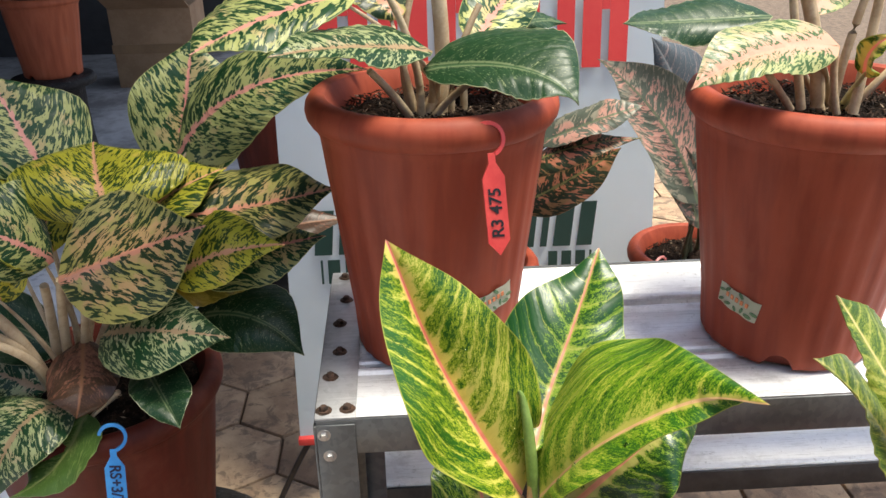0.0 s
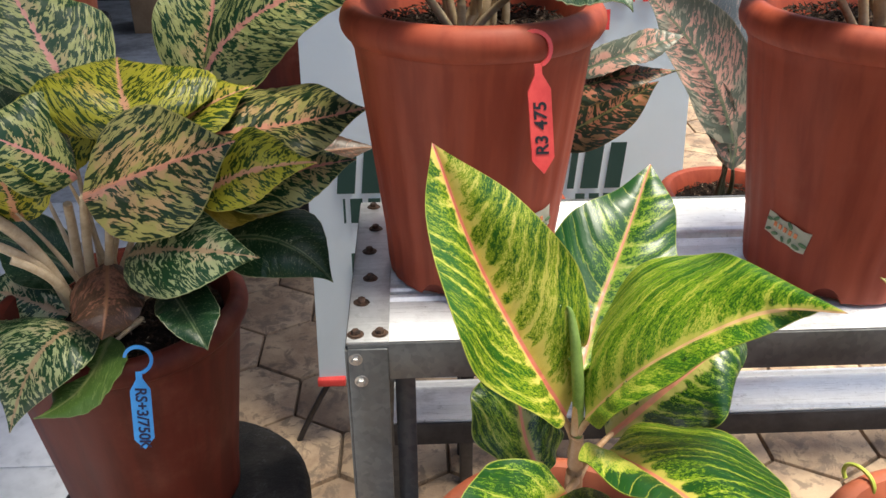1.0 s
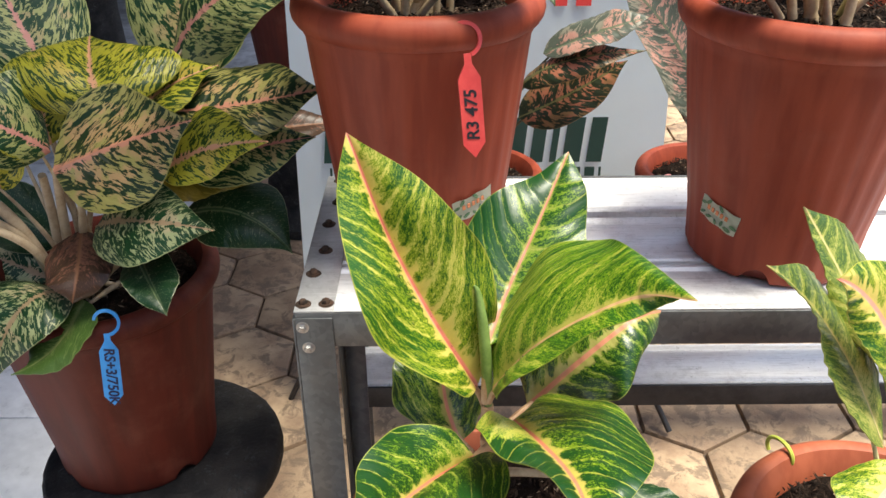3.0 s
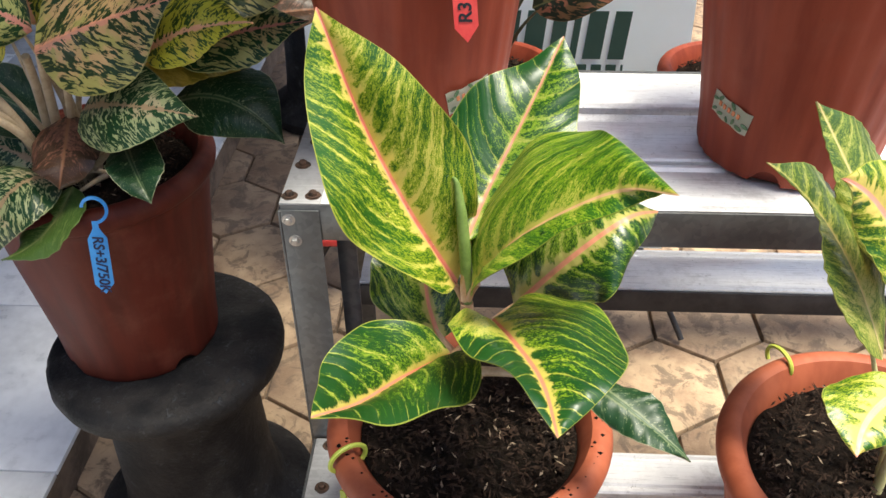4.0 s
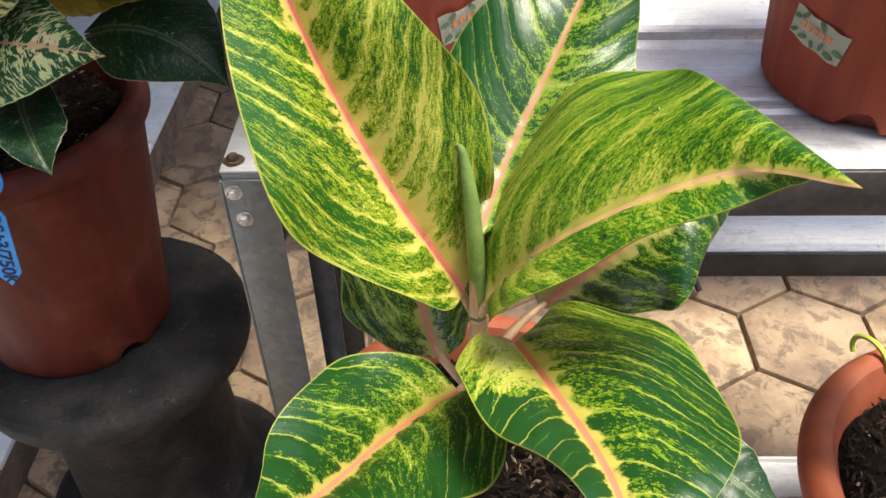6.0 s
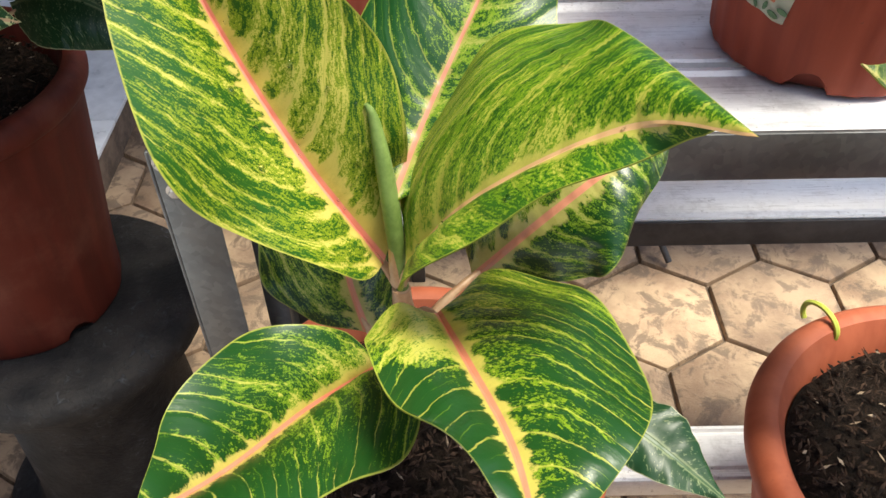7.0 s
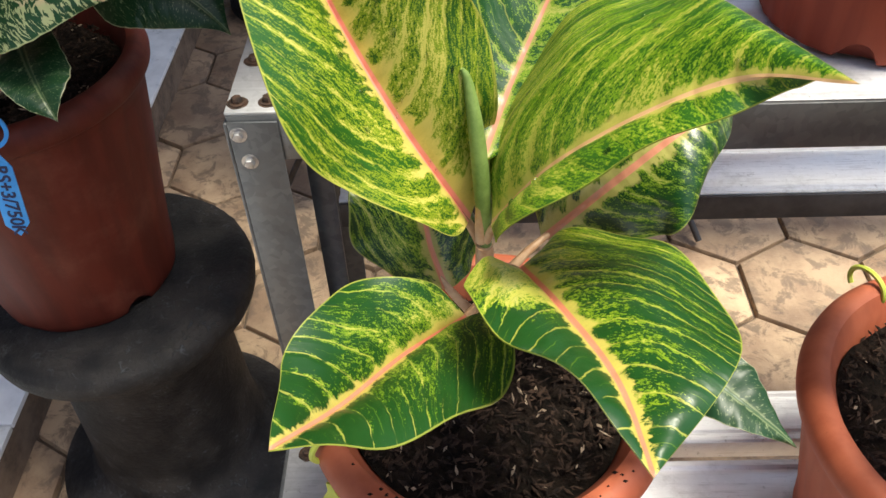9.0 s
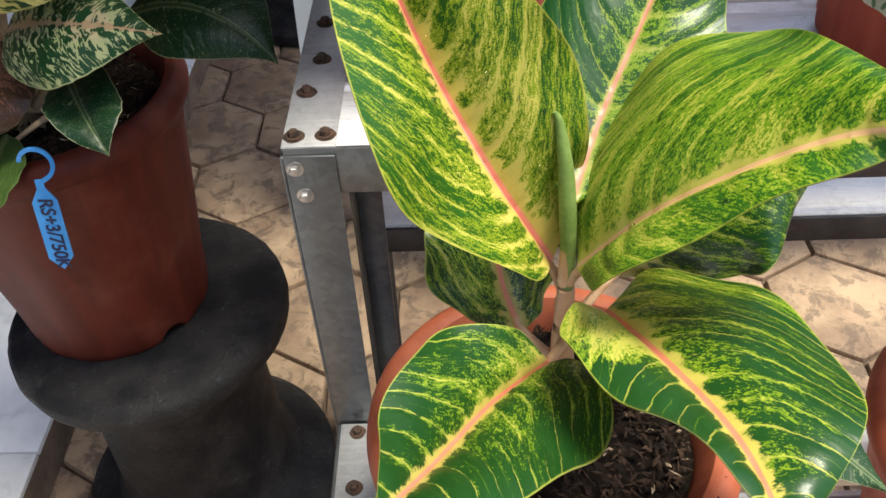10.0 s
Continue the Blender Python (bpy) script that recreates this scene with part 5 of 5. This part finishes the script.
part("foot_corner", box(-0.345, -0.290, -0.012, 0.006, 0.160, 0.176, 0.003), TAG_RED, banner, "red plastic corner clip")
part("stand_rod", tube(((-0.32, 0.0, 0.17), (-0.36, 0.02, 0.09), (-0.40, 0.04, 0.0)), (0.006, 0.006)), FRAME, banner)
part("stand_rod", tube(((0.30, 0.01, 0.17), (0.35, -0.04, 0.085), (0.392, -0.085, 0.004)), (0.006, 0.006)), FRAME, banner)

# ---- cardboard box in the back ----
card = thing("cardboard_box", "worn brown cardboard box full of plants", "box", (-1.33, 4.85, 0.074))
bm = box(-0.22, 0.22, -0.17, 0.17, 0.0, 0.44, 0.006)
part("box_body", bm, CARD, card)
part("tape", box(-0.225, 0.225, -0.174, -0.171, 0.19, 0.24), TAPE, card)
for s in (-1, 1):
    bm = box(-0.215, 0.215, -0.09, 0.09, -0.003, 0.003)
    bmesh.ops.transform(bm, matrix=Matrix.Translation((0, s * 0.24, 0.47)) @ Matrix.Rotation(s * 0.5, 4, "X"), verts=bm.verts)
    part("flap", bm, CARD, card)


for bx, bz, tx, ty, tz, kind in ((-0.15, 0.50, -0.30, -0.12, 0.62, "dark"), (0.0, 0.52, -0.06, -0.10, 0.72, "speck"), (0.10, 0.50, 0.30, -0.15, 0.58, "dark"), (0.16, 0.50, 0.40, 0.05, 0.66, "dark"), (-0.05, 0.5, 0.10, 0.1, 0.75, "speck")):
    o = card.location
    p0, p2 = Vector((bx, 0.0, bz)) + o, Vector((tx, ty, tz)) + o
    pm = p0.lerp(p2, 0.5) + Vector((0, 0, 0.05))
    across = (p2 - p0).cross(Vector((0, 0, 1))).normalized() * 0.06
    leaf(card, p0, pm, p2, pm - across, pm + across, kind, (o.x + bx * 0.5, o.y, o.z + 0.42))

# ---- hanging tags ----
def hang_tag(place, mat, words, ink, label, lean=0.0, turn=0.0, size=1.0, flip=1):
    """A plastic plant tag: an open hook, a neck and a pointed blade with handwriting."""
    ob = thing("plant_tag", label, "tag", place)
    ob.rotation_euler = (radians(-8), lean, turn)
    bm = bmesh.new()
    w, neck, top, end = 0.0095 * size, 0.003 * size, -0.034 * size, -0.106 * size
    pts = [(-neck, -0.020 * size), (neck, -0.020 * size), (neck, top + 0.006 * size), (w, top - 0.006 * size), (w, end + 0.012 * size), (0, end), (-w, end + 0.012 * size), (-w, top - 0.006 * size), (-neck, top + 0.006 * size)]
    front = [bm.verts.new((x, -0.0008, z)) for x, z in pts]
    back = [bm.verts.new((x, 0.0008, z)) for x, z in pts]
    bm.faces.new(front), bm.faces.new(back[::-1])
    for i in range(len(pts)):
        k = (i + 1) % len(pts)
        bm.faces.new((front[i], back[i], back[k], front[k]))
    part("blade", bm, mat, ob, "", False)
    bm = bmesh.new()
    rows = []
    for i in range(25):
        a = radians(-75 + i * 250 / 24)
        c, s = math.cos(a), math.sin(a)
        ring = []
        for dr, dy in ((-0.0016, -0.0012), (0.0016, -0.0012), (0.0016, 0.0012), (-0.0016, 0.0012)):
            rr = 0.0125 * size + dr
            ring.append(bm.verts.new((rr * c * flip, dy + 0.010 * i / 24, rr * s - 0.009 * size)))
        rows.append(ring)
    for p, q in zip(rows, rows[1:]):
        for k in range(4):
            bm.faces.new((p[k], p[(k + 1) % 4], q[(k + 1) % 4], q[k]))
    bm.faces.new(rows[0][::-1]), bm.faces.new(rows[-1])
    part("hook", bm, mat, ob)
    if not words[0]:
        for k in range(6):
            mark = box(-0.0055, 0.0045, -0.0014, -0.0009, top - 0.012 - k * 0.0085, top - 0.0095 - k * 0.0085)
            part("ink_bar", mark, ink, ob)
    else:
        text = bpy.data.curves.new("handwriting", "FONT")
        text.body, text.size, text.extrude, text.align_x, text.align_y = words[0], words[1], 0.0002, "CENTER", "CENTER"
        text.shear, text.offset = 0.15, 0.0003
        hold = new("handwriting", text)
        bpy.context.view_layer.update()
        me = bpy.data.meshes.new_from_object(hold.evaluated_get(bpy.context.evaluated_depsgraph_get()))
        bpy.data.objects.remove(hold)
        me.materials.clear()
        me.materials.append(ink)
        wr = new("handwriting", me)
        wr.parent = ob
        wr.matrix_basis = Matrix.Translation((0, -0.0012, (top + end) / 2)) @ Matrix.Rotation(radians(words[2]), 4, "Y") @ Matrix.Rotation(radians(90), 4, "X")
        tagged(wr, "black handwriting")
    return ob


hang_tag((-0.318, 0.708, 0.702), TAG_BLUE, ("RS+3/750K", 0.0148, 90), INK_NAVY, "blue plastic tag with dark handwriting hung on a pot rim", radians(5), radians(14), 1.0)
hang_tag((0.050, 0.684, 1.005), TAG_RED, ("R3 475", 0.0155, -90), INK, "red plastic tag with black handwriting hung on a pot rim", radians(-3), radians(16), 1.05)


hang_tag((-0.038, 0.459, 0.606), TAG_LIME, ("", 0.01, 90), INK, "lime plastic tag with smudged marks hung on a pot rim", radians(-6), radians(-20), 0.9)


# ---- labels stuck on the pots ----
def sticker(owner, angle_deg, z, wide, tall, lean, inset=0.0):
    """A small wavy paper label that follows the pot's side."""
    ob = thing("paper_label", "small leaf-patterned paper label stuck on a pot", "label", owner.location, "leaf-patterned pot labels")
    r0 = 0.086 + (0.113 - 0.086) * z / 0.24 + 0.0012 - inset

    def put_on(u, v, lift):
        uu, vv = u * math.cos(lean) - v * math.sin(lean), u * math.sin(lean) + v * math.cos(lean)
        a = radians(angle_deg) + uu / r0
        rr = r0 + (0.113 - 0.086) / 0.24 * vv + lift
        return (rr * math.cos(a), rr * math.sin(a), z + vv)

    def patch(name, shape, mat, lift):
        bm = bmesh.new()
        fr = [bm.verts.new(put_on(u, v, lift)) for u, v in shape]
        bk = [bm.verts.new(put_on(u, v, lift - 0.0006)) for u, v in shape]
        bm.faces.new(fr), bm.faces.new(bk[::-1])
        for i in range(len(shape)):
            k = (i + 1) % len(shape)
            bm.faces.new((fr[i], bk[i], bk[k], fr[k]))
        part(name, bm, mat, ob, "", False)

    bm = bmesh.new()
    n = 12
    rows = [[bm.verts.new(put_on((i / n - 0.5) * wide, (k / 4 - 0.5) * tall + 0.0008 * math.sin(i * 1.1), 0)) for i in range(n + 1)] for k in range(5)]
    for p, q in zip(rows, rows[1:]):
        for i in range(n):
            bm.faces.new((p[i], p[i + 1], q[i + 1], q[i]))
    bmesh.ops.solidify(bm, geom=bm.faces[:], thickness=0.0004)
    part("paper", bm, LABEL, ob)
    for i in range(5):
        u = (-0.26 + i * 0.12) * wide
        patch("print_bar", [(u - 0.0016, 0.0005), (u + 0.0016, 0.0005), (u + 0.0016, 0.0055), (u - 0.0016, 0.0055)], LABEL_ORANGE, 0.0012)
    rng = random.Random(3)
    for u, v in ((-0.42, 0.18), (-0.40, -0.28), (-0.22, -0.30), (-0.02, -0.34), (0.14, -0.22), (0.30, -0.34), (0.42, -0.12), (-0.28, 0.36), (0.05, 0.42)):
        ln, an = rng.uniform(0.0032, 0.0046), rng.uniform(0, 6.28)
        shape = [(u * wide + ln * math.cos(t) * math.cos(an) - 0.45 * ln * math.sin(t) * math.sin(an), v * tall + ln * math.cos(t) * math.sin(an) + 0.45 * ln * math.sin(t) * math.cos(an)) for t in (k * 0.785 for k in range(8))]
        patch("printed_leaf", shape, LABEL_GREEN, 0.0012)
    return ob


sticker(topb, -147, 0.062, 0.046, 0.024, radians(-12))
sticker(topa, -55, 0.076, 0.046, 0.024, radians(12), 0.0040)


# ---- twist rings and cable clips on the rims ----
def rim_ring(place, turn, mat, label):
    ob = thing("rim_clip", label, "clip", place)
    bm = bmesh.new()
    rows = []
    for i in range(22):
        a = radians(-40 + i * 260 / 21)
        rows.append([bm.verts.new(((0.0165 + 0.0022 * math.cos(b)) * math.cos(a), 0.0022 * math.sin(b), (0.0135 + 0.0022 * math.cos(b)) * math.sin(a))) for b in (k * 1.0472 for k in range(6))])
    for p, q in zip(rows, rows[1:]):
        for k in range(6):
            bm.faces.new((p[k], p[(k + 1) % 6], q[(k + 1) % 6], q[k]))
    bm.faces.new(rows[0][::-1]), bm.faces.new(rows[-1])
    part("ring", bm, mat, ob)
    ob.rotation_euler = (0, 0, turn)
    return ob


rim_ring((0.365, 0.612, 0.600), radians(115), TAG_LIME, "lime plastic ring clipped on a pot rim")
rim_ring((-0.033, 0.471, 0.612), radians(35), TAG_LIME, "lime plastic ring clipped on a pot rim")
rim_ring((0.395, 1.222, 0.598), radians(40), TAG_PINK, "pink plastic ring clipped on a pot rim")

# ---- white tiles, laid on the terrace ----
TS = 0.40
tile_mesh = mesh_of("tile", box(-TS / 2 + 0.0015, TS / 2 - 0.0015, -TS / 2 + 0.0015, TS / 2 - 0.0015, 0.0, 0.010, 0.0012), TILE)
for i in range(8):
    for k in range(9):
        tl = new("tile", tile_mesh)
        tl.parent = terrace
        tl.location = (-0.594 - TS / 2 - i * TS, -0.95 + k * TS, 0.069)

# ---- hexagonal pavers ----
bm = bmesh.new()
bmesh.ops.create_circle(bm, cap_ends=True, radius=SIDE - 0.0034, segments=6)
made = bmesh.ops.extrude_face_region(bm, geom=bm.faces[:])
bmesh.ops.translate(bm, verts=[v for v in made["geom"] if isinstance(v, bmesh.types.BMVert)], vec=(0, 0, 0.05))
tops = [e for e in bm.edges if all(v.co.z > 0.04 for v in e.verts)]
bmesh.ops.bevel(bm, geom=tops, offset=0.006, segments=2, affect="EDGES", profile=0.5)
paver_mesh = mesh_of("paver", bm, PAVER)
HX, HY = 0.554 + SIDE * math.sqrt(3) / 2, 1.224 - SIDE / 2
rng = random.Random(5)
for k in range(-7, 17):
    for i in range(-9, 12):
        px = HX + (i + 0.5 * (k % 2)) * SIDE * math.sqrt(3)
        py = HY + k * SIDE * 1.5
        if px < -0.66 or px > 1.75 or py > 4.2 or py < -0.2:
            continue
        pv = new("paver", paver_mesh)
        pv.parent = ground
        pv.location = (px, py, -0.050 + rng.uniform(-0.002, 0.0015))
        pv.rotation_euler = (rng.uniform(-0.006, 0.006), rng.uniform(-0.006, 0.006), radians(60) * rng.randrange(6))
